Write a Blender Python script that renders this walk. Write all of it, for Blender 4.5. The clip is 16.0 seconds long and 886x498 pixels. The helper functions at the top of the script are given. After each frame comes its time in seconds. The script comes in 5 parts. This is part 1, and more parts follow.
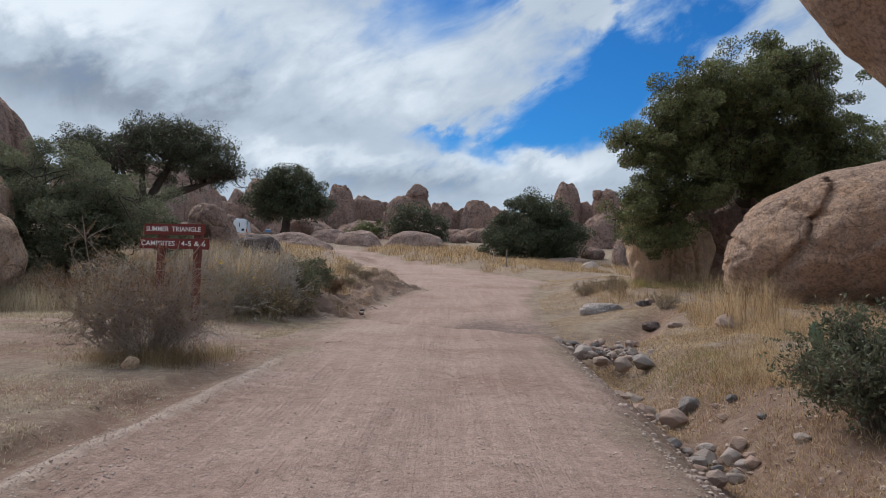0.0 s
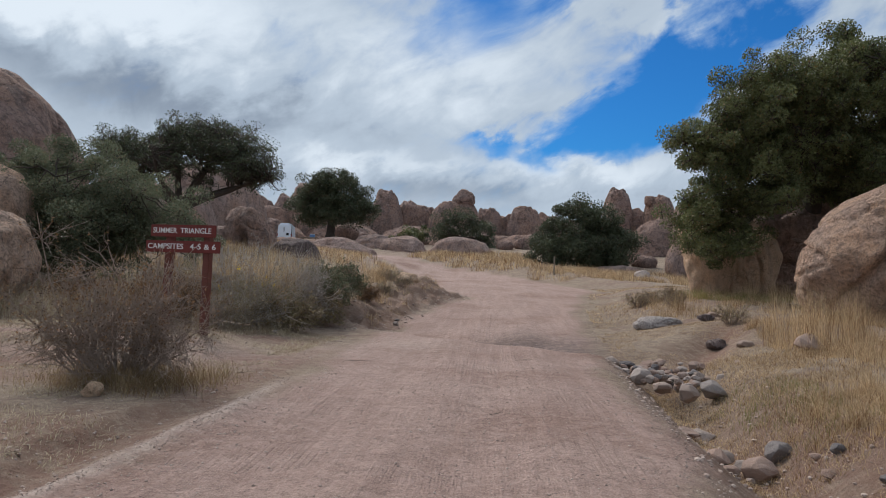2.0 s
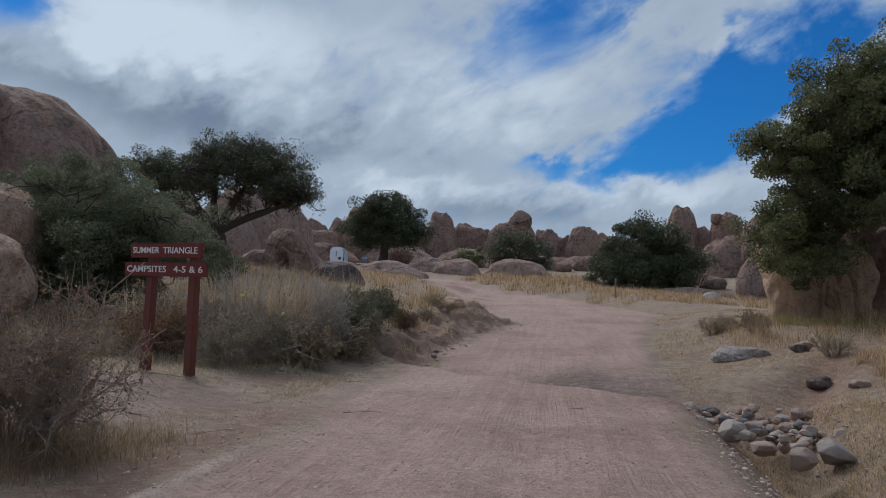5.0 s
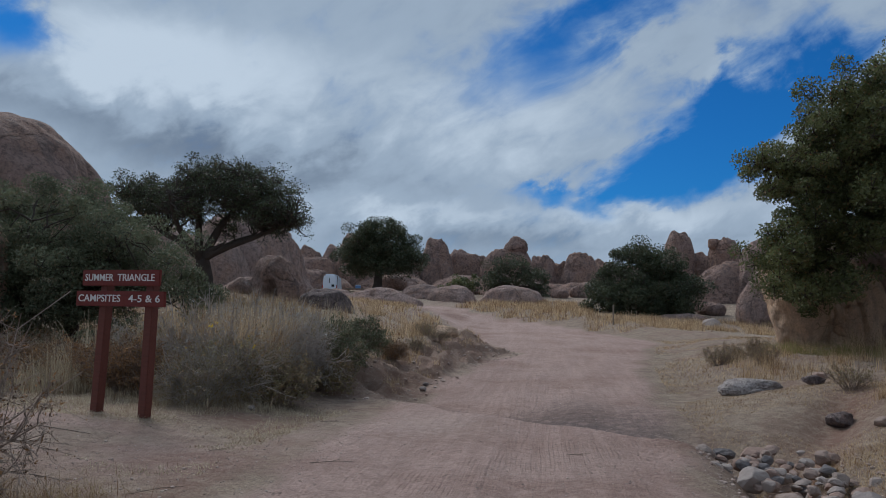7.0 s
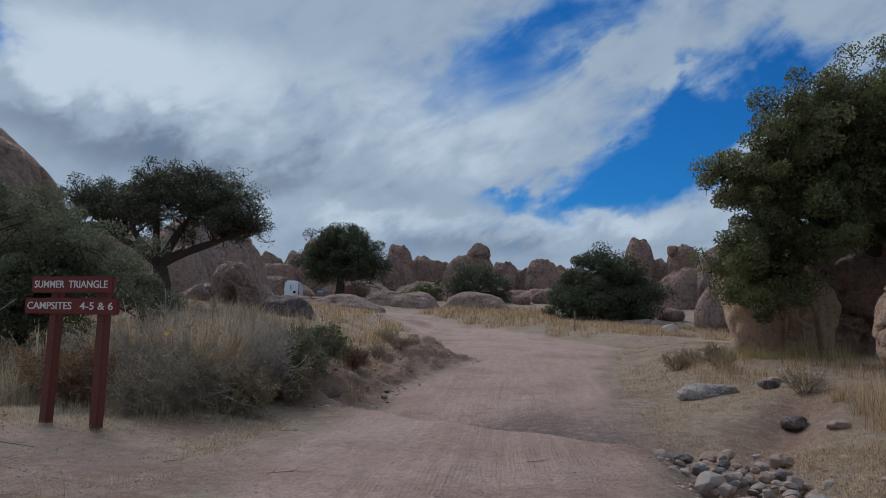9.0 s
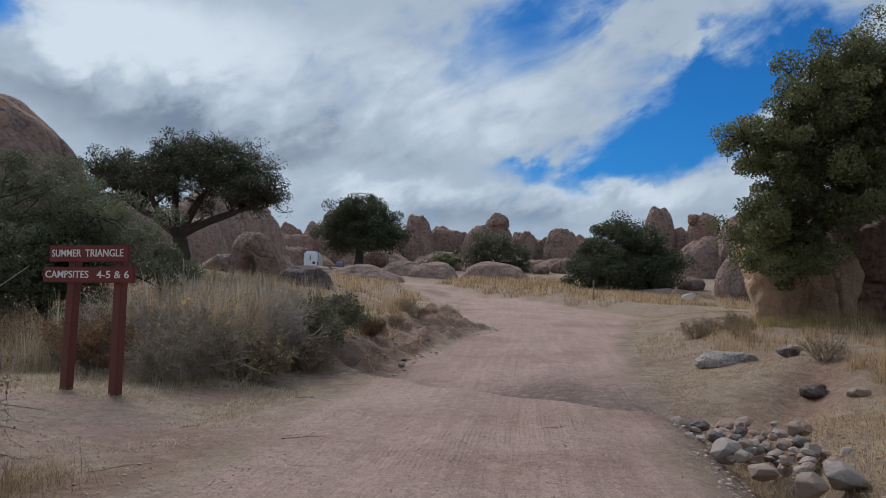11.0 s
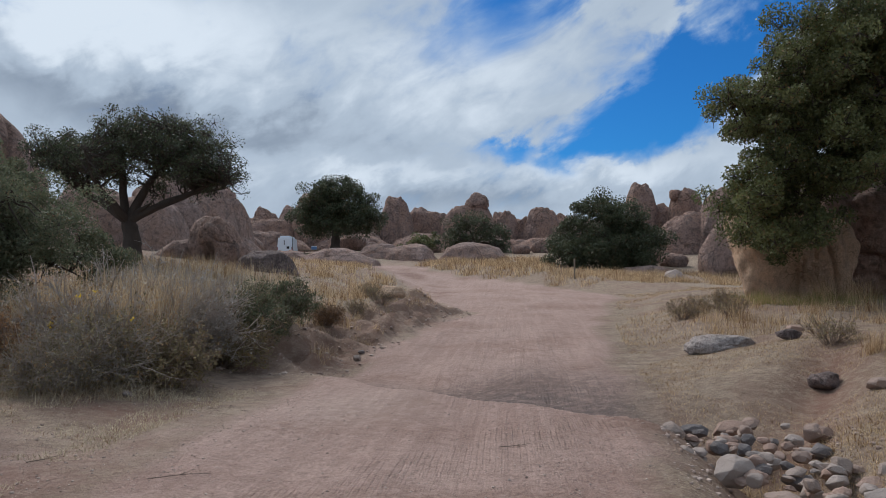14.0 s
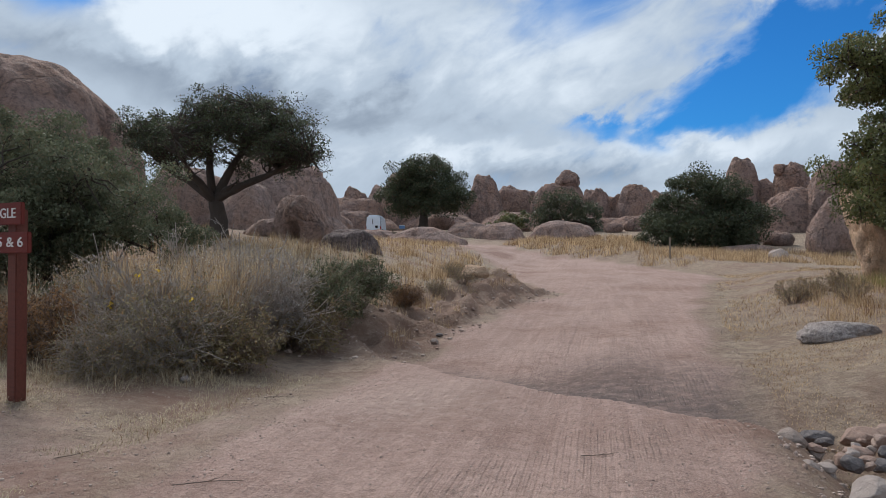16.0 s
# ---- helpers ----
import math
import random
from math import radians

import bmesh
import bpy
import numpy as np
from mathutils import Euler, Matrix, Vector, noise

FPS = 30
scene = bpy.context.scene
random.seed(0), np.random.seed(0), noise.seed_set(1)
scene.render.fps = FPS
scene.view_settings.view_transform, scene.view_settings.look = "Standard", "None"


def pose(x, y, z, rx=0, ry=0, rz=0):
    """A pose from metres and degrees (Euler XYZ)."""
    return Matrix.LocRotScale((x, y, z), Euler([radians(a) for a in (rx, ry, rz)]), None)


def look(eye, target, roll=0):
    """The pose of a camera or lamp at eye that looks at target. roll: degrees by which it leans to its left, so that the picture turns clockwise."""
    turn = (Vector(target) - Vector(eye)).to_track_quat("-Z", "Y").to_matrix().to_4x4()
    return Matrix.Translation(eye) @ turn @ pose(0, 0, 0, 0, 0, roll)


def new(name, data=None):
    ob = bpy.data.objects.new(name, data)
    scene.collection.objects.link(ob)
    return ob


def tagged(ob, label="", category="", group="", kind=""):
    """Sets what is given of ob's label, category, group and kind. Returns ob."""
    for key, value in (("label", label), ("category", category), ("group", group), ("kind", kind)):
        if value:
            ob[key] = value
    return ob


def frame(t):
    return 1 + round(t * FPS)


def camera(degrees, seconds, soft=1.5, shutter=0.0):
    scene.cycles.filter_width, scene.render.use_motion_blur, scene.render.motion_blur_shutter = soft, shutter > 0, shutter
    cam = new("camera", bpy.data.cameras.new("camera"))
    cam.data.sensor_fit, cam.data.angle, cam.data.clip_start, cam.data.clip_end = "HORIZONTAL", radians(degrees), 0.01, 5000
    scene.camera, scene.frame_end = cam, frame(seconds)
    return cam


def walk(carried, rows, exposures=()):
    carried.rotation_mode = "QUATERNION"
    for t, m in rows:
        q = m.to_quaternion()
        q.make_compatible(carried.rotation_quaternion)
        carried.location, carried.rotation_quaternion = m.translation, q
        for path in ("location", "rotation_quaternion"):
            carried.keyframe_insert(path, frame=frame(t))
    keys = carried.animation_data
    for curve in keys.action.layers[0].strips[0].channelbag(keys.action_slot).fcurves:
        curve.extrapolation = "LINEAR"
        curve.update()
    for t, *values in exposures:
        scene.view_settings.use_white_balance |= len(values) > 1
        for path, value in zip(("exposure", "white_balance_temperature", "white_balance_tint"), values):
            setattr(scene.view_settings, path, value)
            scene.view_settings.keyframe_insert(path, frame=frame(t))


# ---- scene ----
cam = camera(60.6, 16.0, 0.85)
PATH = [
    (0, (0.000, 0.000, 1.215), (-0.006, 2.000, 1.249), 1.39),
    (0.5, (0.070, 0.411, 1.208), (0.023, 2.410, 1.248), 1.75),
    (1, (0.084, 0.882, 1.232), (0.002, 2.880, 1.269), 1.92),
    (1.5, (0.153, 1.314, 1.239), (0.041, 3.311, 1.276), 1.99),
    (2, (0.177, 1.725, 1.247), (0.045, 3.720, 1.294), 1.97),
    (2.5, (0.209, 2.145, 1.232), (0.064, 4.139, 1.301), 1.56),
    (3, (0.276, 2.594, 1.244), (0.109, 4.585, 1.331), 1.63),
    (3.5, (0.305, 3.006, 1.268), (0.100, 4.993, 1.364), 1.59),
    (4, (0.332, 3.418, 1.247), (0.097, 5.402, 1.344), 1.56),
    (6.5, (0.414, 5.191, 1.305), (0.085, 7.158, 1.455), 1.37),
    (7, (0.394, 5.318, 1.311), (0.115, 7.291, 1.486), 1.22),
    (7.5, (0.410, 5.356, 1.320), (0.171, 7.333, 1.508), 1.06),
    (8, (0.410, 5.356, 1.315), (0.202, 7.335, 1.511), 1.09),
    (8.5, (0.410, 5.364, 1.321), (0.230, 7.346, 1.518), 1.02),
    (11, (0.476, 5.447, 1.280), (0.244, 7.431, 1.395), 0.87),
    (11.5, (0.432, 5.757, 1.285), (0.183, 7.740, 1.363), 0.55),
    (12, (0.448, 6.105, 1.282), (0.192, 8.088, 1.329), 0.24),
    (12.5, (0.534, 6.461, 1.300), (0.271, 8.443, 1.331), 0.24),
    (13, (0.556, 6.795, 1.317), (0.309, 8.778, 1.374), -0.25),
    (13.5, (0.626, 7.124, 1.308), (0.410, 9.111, 1.385), -0.62),
    (14, (0.757, 7.398, 1.304), (0.570, 9.388, 1.372), -0.49),
    (14.5, (0.807, 7.698, 1.319), (0.643, 9.690, 1.385), -0.46),
    (15, (0.778, 7.962, 1.306), (0.562, 9.950, 1.360), -0.12),
    (15.5, (0.768, 8.152, 1.293), (0.434, 10.124, 1.321), -0.13),
    (16, (0.808, 8.396, 1.297), (0.386, 10.351, 1.312), -0.42),
]
# the camera darkens and cools its picture while it is lifted to the sky
EXPOSURE = [(0, 0.12, 6050, 10), (1.5, 0.10, 6050, 10), (3.5, -0.1, 5900, 10), (7, -0.42, 5550, 8), (8.5, -0.42, 5550, 8), (11, -0.15, 5850, 9), (12, 0.02, 5930, 10), (12.5, -0.07, 5920, 10), (13.5, -0.10, 5900, 10), (14, -0.04, 5900, 10), (15, -0.04, 5930, 10), (16, 0.13, 6000, 10)]
walk(cam, [(t, look(eye, target, roll)) for t, eye, target, roll in PATH], EXPOSURE)

# ---- world, sun ----
def nd(tree, kind, **inputs):
    """A node with its inputs set or linked."""
    n = tree.nodes.new(kind)
    for key, value in inputs.items():
        slot = n.inputs[int(key[1:])] if key[0] == "i" and key[1:].isdigit() else n.inputs[key.replace("_", " ")]
        if isinstance(value, bpy.types.NodeSocket):
            tree.links.new(value, slot)
        else:
            slot.default_value = value
    return n


def mth(tree, op, a, b=0.0, c=0.0, clamp=False):
    n = nd(tree, "ShaderNodeMath", i0=a, i1=b, i2=c)
    n.operation, n.use_clamp = op, clamp
    return n.outputs[0]


def span(tree, v, lo, hi, a=0.0, b=1.0):
    n = nd(tree, "ShaderNodeMapRange", Value=v)
    n.interpolation_type = "SMOOTHSTEP"
    for key, value in (("From Min", lo), ("From Max", hi), ("To Min", a), ("To Max", b)):
        n.inputs[key].default_value = value
    return n.outputs[0]


def mixc(tree, f, a, b, blend="MIX"):
    n = tree.nodes.new("ShaderNodeMix")
    n.data_type, n.blend_type = "RGBA", blend
    for slot, value in ((n.inputs[0], f), (n.inputs[6], a), (n.inputs[7], b)):
        if isinstance(value, bpy.types.NodeSocket):
            tree.links.new(value, slot)
        else:
            slot.default_value = value if isinstance(value, (int, float)) else (*value, 1)
    return n.outputs[2]


def noise_tex(tree, vec, scale, detail=4, rough=0.55, distort=0.0):
    n = nd(tree, "ShaderNodeTexNoise", Vector=vec, Scale=scale, Detail=detail, Roughness=rough, Distortion=distort)
    return n.outputs["Fac"]


SUN_AZ, SUN_EL = -38.0, 42.0      # degrees to the right of straight ahead, and up
SKY, CLOUD = 0.070, 0.755

world = bpy.data.worlds.new("sky")
scene.world = world
world.use_nodes = True
wt = world.node_tree
wt.nodes.clear()
sky = wt.nodes.new("ShaderNodeTexSky")
sky.sky_type, sky.sun_disc = "NISHITA", False
sky.sun_elevation, sky.sun_rotation = radians(SUN_EL), radians(SUN_AZ)
sky.air_density, sky.dust_density, sky.ozone_density = 1.0, 0.2, 3.0
way = wt.nodes.new("ShaderNodeTexCoord").outputs["Generated"]
sep = nd(wt, "ShaderNodeSeparateXYZ", Vector=way)
az = mth(wt, "MULTIPLY", mth(wt, "ARCTAN2", sep.outputs[0], sep.outputs[1]), 57.3)
el = mth(wt, "MULTIPLY", mth(wt, "ARCSINE", sep.outputs[2]), 57.3)
# long soft streaks that climb to the right
leant = nd(wt, "ShaderNodeMapping", Vector=way)
leant.inputs["Rotation"].default_value = (0, radians(24), 0)
turned = nd(wt, "ShaderNodeMapping", Vector=leant.outputs[0])
turned.inputs["Scale"].default_value = (2.4, 2.4, 4.6)
tv = turned.outputs[0]
n_big = noise_tex(wt, tv, 1.3, 5, 0.52, 0.3)
n_mid = noise_tex(wt, tv, 2.4, 9, 0.56, 0.4)
n_fine = noise_tex(wt, tv, 6.5, 7, 0.56, 0.3)
n_puff = noise_tex(wt, way, 9.0, 7, 0.56, 0.5)
# ragged edges: the layout of the clouds is stirred before it is laid out
az = mth(wt, "ADD", az, mth(wt, "ADD", mth(wt, "MULTIPLY", mth(wt, "SUBTRACT", n_mid, 0.5), 16.0), mth(wt, "MULTIPLY", mth(wt, "SUBTRACT", n_puff, 0.5), 7.0)))
el = mth(wt, "ADD", el, mth(wt, "ADD", mth(wt, "MULTIPLY", mth(wt, "SUBTRACT", n_fine, 0.5), 4.0), mth(wt, "MULTIPLY", mth(wt, "SUBTRACT", n_puff, 0.5), 4.5)))


def cloud_field(base, hills):
    """A sum of soft hills in the sky: azimuth, elevation, the two half widths, slope, height."""
    total = base
    for a0, e0, ra, re, slope, amp in hills:
        da = mth(wt, "SUBTRACT", az, a0)
        de = mth(wt, "SUBTRACT", mth(wt, "SUBTRACT", el, e0), mth(wt, "MULTIPLY", da, slope))
        q = mth(wt, "ADD", mth(wt, "POWER", mth(wt, "ABSOLUTE", mth(wt, "DIVIDE", da, ra)), 2.0), mth(wt, "POWER", mth(wt, "ABSOLUTE", mth(wt, "DIVIDE", de, re)), 2.0))
        total = mth(wt, "MULTIPLY_ADD", mth(wt, "POWER", 2.718, mth(wt, "MULTIPLY", q, -1.0)), amp, total)
    return total


cover = cloud_field(0.66, ((10.6, 13.0, 6.6, 3.9, 0.60, -2.0), (15.0, 15.8, 6.5, 3.0, 0.1, -1.2), (-0.6, 9.3, 3.0, 0.85, -0.06, -1.1), (5.6, 9.4, 2.4, 1.0, 0.5, -0.6),
                           (0.5, 19.4, 7.0, 2.8, 0.22, -1.2), (5.5, 23.0, 7.0, 2.6, 0.1, -0.9), (-39.5, 18.6, 4.5, 2.4, 0.0, -1.3),
                           (10.8, 19.6, 4.4, 1.5, -0.28, 1.0), (2.0, 12.4, 4.8, 0.6, 0.26, 0.55), (10.0, 7.6, 6.5, 1.4, 0.06, 1.0)))
streak = mth(wt, "ADD", mth(wt, "MULTIPLY", n_mid, 1.5), mth(wt, "ADD", mth(wt, "MULTIPLY", n_fine, 1.3), mth(wt, "MULTIPLY", n_puff, 0.6)))
cover = span(wt, mth(wt, "ADD", cover, mth(wt, "SUBTRACT", streak, 1.7)), -0.85, 0.62)
shade = cloud_field(0.48, ((-29.0, 17.2, 9.0, 3.0, -0.05, 0.60), (-8.0, 15.8, 15.0, 4.2, -0.1, 0.26), (-23.0, 11.2, 15.0, 2.0, -0.12, -0.52), (-38.0, 13.0, 6.0, 1.5, 0.0, -0.15),
                           (-6.0, 7.9, 13.0, 1.1, 0.0, 0.42), (-4.0, 5.6, 13.0, 1.1, 0.0, -0.22), (10.0, 8.0, 6.0, 1.5, 0.0, 0.28), (10.8, 19.4, 5.0, 2.0, -0.28, 0.05)))
mottle = mth(wt, "ADD", mth(wt, "MULTIPLY", n_big, 0.5), mth(wt, "ADD", mth(wt, "MULTIPLY", n_mid, 0.75), mth(wt, "ADD", mth(wt, "MULTIPLY", n_fine, 0.45), mth(wt, "MULTIPLY", n_puff, 0.22))))
shade = mth(wt, "ADD", shade, mth(wt, "SUBTRACT", mottle, 0.96))
cloudc = mixc(wt, span(wt, shade, -0.15, 0.55), (0.30, 0.355, 0.43), (0.62, 0.70, 0.775))
cloudc = mixc(wt, span(wt, shade, 0.50, 1.05), cloudc, (1.00, 1.06, 1.09))
cloudc = mixc(wt, span(wt, cover, 0.35, 0.95), (0.50, 0.66, 0.86), cloudc)
bg_sky = nd(wt, "ShaderNodeBackground", Color=mixc(wt, 1.0, sky.outputs[0], (0.20, 0.66, 1.12), "MULTIPLY"), Strength=SKY)
bg_cloud = nd(wt, "ShaderNodeBackground", Color=cloudc, Strength=CLOUD)
mixed = nd(wt, "ShaderNodeMixShader", i0=cover, i1=bg_sky.outputs[0], i2=bg_cloud.outputs[0])
nd(wt, "ShaderNodeOutputWorld", Surface=mixed.outputs[0])

sun = new("sun", bpy.data.lights.new("sun", "SUN"))
sun.data.energy, sun.data.angle, sun.data.color = 2.8, radians(30), (1.0, 0.90, 0.78)
sa, se = radians(SUN_AZ), radians(SUN_EL)
sun.matrix_world = look((0, 0, 0), (-math.sin(sa) * math.cos(se), -math.cos(sa) * math.cos(se), -math.sin(se)))


# ---- materials ----
def start(name):
    m = bpy.data.materials.new(name)
    m.use_nodes = True
    t = m.node_tree
    t.nodes.clear()
    coord = t.nodes.new("ShaderNodeTexCoord").outputs["Object"]
    geo = t.nodes.new("ShaderNodeNewGeometry")
    return m, t, coord, geo


def finish(t, color, rough=0.9, height=None, depth=0.02, strength=1.0, metal=0.0, spec=0.3):
    b = nd(t, "ShaderNodeBsdfPrincipled", Metallic=metal)
    for slot, value in ((b.inputs["Base Color"], color), (b.inputs["Roughness"], rough)):
        if isinstance(value, bpy.types.NodeSocket):
            t.links.new(value, slot)
        else:
            slot.default_value = value if isinstance(value, float) else (*value, 1)
    b.inputs["Specular IOR Level"].default_value = spec
    if height is not None:
        t.links.new(nd(t, "ShaderNodeBump", Height=height, Distance=depth, Strength=strength).outputs[0], b.inputs["Normal"])
    nd(t, "ShaderNodeOutputMaterial", Surface=b.outputs[0])


def granite(name, base, warm, stain, scale=1.0, lichen=0.5):
    """Weathered granite: grain, warm patches, grey lichen and thin cracks. scale: metres of a large patch."""
    m, t, co, geo = start(name)
    pos = geo.outputs["Position"]
    big = noise_tex(t, pos, 0.7 / scale, 5, 0.6, 0.6)
    mid = noise_tex(t, pos, 3.2 / scale, 6, 0.65, 0.3)
    fine = noise_tex(t, pos, 28.0 / scale, 4, 0.7)
    streak = nd(t, "ShaderNodeMapping", Vector=pos)
    streak.inputs["Scale"].default_value = (1.6 / scale, 1.6 / scale, 0.28 / scale)
    run = noise_tex(t, streak.outputs[0], 1.5, 5, 0.65, 0.5)
    c = mixc(t, span(t, big, 0.40, 0.60), base, warm)
    c = mixc(t, span(t, run, 0.48, 0.66, 0.0, 0.8), c, stain)
    blot = noise_tex(t, pos, 9.0 / scale, 5, 0.7, 0.4)
    c = mixc(t, span(t, blot, 0.50, 0.62, 0.0, lichen), c, [v * 0.5 for v in stain])
    c = mixc(t, span(t, mid, 0.52, 0.66, 0.0, lichen), c, [v * 0.6 for v in stain])
    c = mixc(t, span(t, blot, 0.34, 0.46, 0.45, 0.0), c, [min(1, v * 1.35) for v in base])
    c = mixc(t, span(t, fine, 0.42, 0.62, 0.0, 0.4), c, [v * 0.55 for v in base])
    vor = nd(t, "ShaderNodeTexVoronoi", Vector=nd(t, "ShaderNodeVectorMath", i0=pos, i1=nd(t, "ShaderNodeTexNoise", Vector=pos, Scale=0.8 / scale).outputs["Color"]).outputs[0], Scale=0.42 / scale)
    vor.feature = "DISTANCE_TO_EDGE"
    crack = span(t, vor.outputs["Distance"], 0.0, 0.018, 0.0, 1.0)
    crack = mth(t, "MAXIMUM", crack, span(t, mid, 0.44, 0.54))
    c = mixc(t, crack, mixc(t, 0.45, c, [v * 0.3 for v in stain]), c)
    h = mth(t, "ADD", mth(t, "ADD", mth(t, "MULTIPLY", mid, 0.9), mth(t, "MULTIPLY", blot, 0.5)), mth(t, "ADD", mth(t, "MULTIPLY", fine, 0.22), mth(t, "MULTIPLY", crack, 0.25)))
    finish(t, c, 0.92, h, 0.30 * scale, 1.0)
    return m


ROCK = granite("granite_near", (0.60, 0.42, 0.325), (0.63, 0.405, 0.275), (0.37, 0.265, 0.215), 0.7, 0.7)
ROCK_FAR = granite("granite_far", (0.41, 0.28, 0.238), (0.44, 0.275, 0.208), (0.24, 0.178, 0.158), 2.4, 0.6)
ROCK_MID = granite("granite_middle", (0.48, 0.345, 0.30), (0.50, 0.33, 0.26), (0.29, 0.22, 0.20), 1.5, 0.55)
ROCK_WARM = granite("granite_warm", (0.70, 0.50, 0.355), (0.72, 0.49, 0.325), (0.54, 0.38, 0.275), 0.6, 0.3)
ROCK_GREY = granite("granite_grey", (0.54, 0.475, 0.45), (0.56, 0.475, 0.44), (0.34, 0.295, 0.275), 0.5, 0.5)
ROCK_DARK = granite("granite_dark", (0.23, 0.18, 0.175), (0.28, 0.21, 0.19), (0.11, 0.09, 0.09), 0.8, 0.6)


def stone_mix():
    """Loose field stones: grey, pink and tan, one tone each."""
    m, t, co, geo = start("field_stone")
    rnd = nd(t, "ShaderNodeObjectInfo").outputs["Random"]
    ramp = nd(t, "ShaderNodeValToRGB", Fac=rnd)
    for k, (p, c) in enumerate(((0.0, (0.28, 0.19, 0.15)), (0.3, (0.37, 0.255, 0.205)), (0.55, (0.30, 0.235, 0.20)), (0.72, (0.40, 0.335, 0.30)), (0.90, (0.15, 0.135, 0.135)))):
        e = ramp.color_ramp.elements[k] if k < 2 else ramp.color_ramp.elements.new(p)
        e.position, e.color = p, (*c, 1)
    pos = geo.outputs["Position"]
    mid, fine = noise_tex(t, pos, 7.0, 6, 0.65), noise_tex(t, pos, 60.0, 3, 0.7)
    c = mixc(t, span(t, mid, 0.48, 0.72, 0.0, 0.45), ramp.outputs[0], (0.16, 0.125, 0.11))
    c = mixc(t, span(t, fine, 0.5, 0.75, 0.0, 0.4), c, (0.50, 0.43, 0.38))
    finish(t, c, 0.9, mth(t, "ADD", mid, mth(t, "MULTIPLY", fine, 0.25)), 0.04)
    return m


STONE = stone_mix()


def ground_material():
    """Dirt road, gravel, reddish silt and dry grass litter, blended by the cover of the ground."""
    m, t, co, geo = start("desert_ground")
    pos = geo.outputs["Position"]
    att = t.nodes.new("ShaderNodeAttribute")
    att.attribute_name = "cover"
    s = nd(t, "ShaderNodeSeparateColor", Color=att.outputs["Color"])
    road, litter, silt = s.outputs[0], s.outputs[1], s.outputs[2]
    big = noise_tex(t, pos, 0.35, 5, 0.6, 0.4)
    mid = noise_tex(t, pos, 2.2, 6, 0.65, 0.3)
    fine = noise_tex(t, pos, 19.0, 5, 0.7)
    grit = noise_tex(t, pos, 85.0, 3, 0.75)
    # wheel tracks run along the road
    tr = nd(t, "ShaderNodeMapping", Vector=pos)
    tr.inputs["Scale"].default_value = (5.5, 0.16, 1.0)
    tr.inputs["Rotation"].default_value = (0, 0, radians(-3))
    track = noise_tex(t, tr.outputs[0], 1.4, 4, 0.6, 0.25)
    patch = noise_tex(t, pos, 6.5, 6, 0.7, 0.4)
    tr2 = nd(t, "ShaderNodeMapping", Vector=pos)
    tr2.inputs["Scale"].default_value = (26.0, 0.35, 1.0)
    tr2.inputs["Rotation"].default_value = (0, 0, radians(2))
    tread = noise_tex(t, tr2.outputs[0], 1.0, 4, 0.65, 0.5)
    rc = mixc(t, span(t, big, 0.38, 0.62), (0.315, 0.222, 0.185), (0.40, 0.30, 0.255))
    rc = mixc(t, span(t, track, 0.44, 0.60, 0.0, 0.55), rc, (0.45, 0.335, 0.285))
    rc = mixc(t, mth(t, "MULTIPLY", span(t, tread, 0.53, 0.62, 0.0, 0.6), span(t, big, 0.5, 0.6)), rc, (0.21, 0.15, 0.125))
    along = nd(t, "ShaderNodeSeparateXYZ", Vector=pos)
    comb = mth(t, "SINE", mth(t, "ADD", mth(t, "MULTIPLY", along.outputs[0], 118.0), mth(t, "ADD", mth(t, "MULTIPLY", along.outputs[1], 2.2), mth(t, "MULTIPLY", mid, 5.0))))
    pressed = mth(t, "MULTIPLY", span(t, comb, 0.25, 0.95), span(t, noise_tex(t, pos, 0.55, 3, 0.5, 0.3), 0.54, 0.62))
    pressed = mth(t, "MULTIPLY", pressed, span(t, patch, 0.38, 0.56, 0.25, 1.0))
    rc = mixc(t, mth(t, "MULTIPLY", mth(t, "MULTIPLY", pressed, mth(t, "SUBTRACT", 1.0, att.outputs["Alpha"])), 0.30), rc, (0.20, 0.14, 0.115))
    rc = mixc(t, span(t, mid, 0.50, 0.64, 0.0, 0.5), rc, (0.25, 0.175, 0.145))
    rc = mixc(t, span(t, patch, 0.50, 0.66, 0.0, 0.6), rc, (0.225, 0.16, 0.135))
    rc = mixc(t, span(t, patch, 0.36, 0.46, 0.4, 0.0), rc, (0.49, 0.38, 0.325))
    rc = mixc(t, span(t, fine, 0.50, 0.62, 0.0, 0.5), rc, (0.20, 0.145, 0.12))
    rc = mixc(t, span(t, grit, 0.55, 0.7, 0.0, 0.6), rc, (0.50, 0.41, 0.36))
    rc = mixc(t, span(t, grit, 0.30, 0.42, 0.55, 0.0), rc, (0.17, 0.125, 0.105))
    for size, share in ((46.0, 0.34), (115.0, 0.42)):
        cells = nd(t, "ShaderNodeTexVoronoi", Vector=pos, Scale=size)
        tone = nd(t, "ShaderNodeSeparateColor", Color=cells.outputs["Color"]).outputs[0]
        grain = mixc(t, span(t, tone, 0.1, 0.9), (0.15, 0.105, 0.085), (0.60, 0.48, 0.41))
        rc = mixc(t, mth(t, "MULTIPLY", span(t, cells.outputs["Distance"], 0.25, 0.55, share, 0.05), span(t, patch, 0.35, 0.6, 0.5, 1.0)), rc, grain)
    rc = mixc(t, 1.0, rc, (1.13, 1.05, 1.045), "MULTIPLY")
    dc = mixc(t, span(t, mid, 0.40, 0.60), (0.24, 0.165, 0.125), (0.35, 0.26, 0.20))
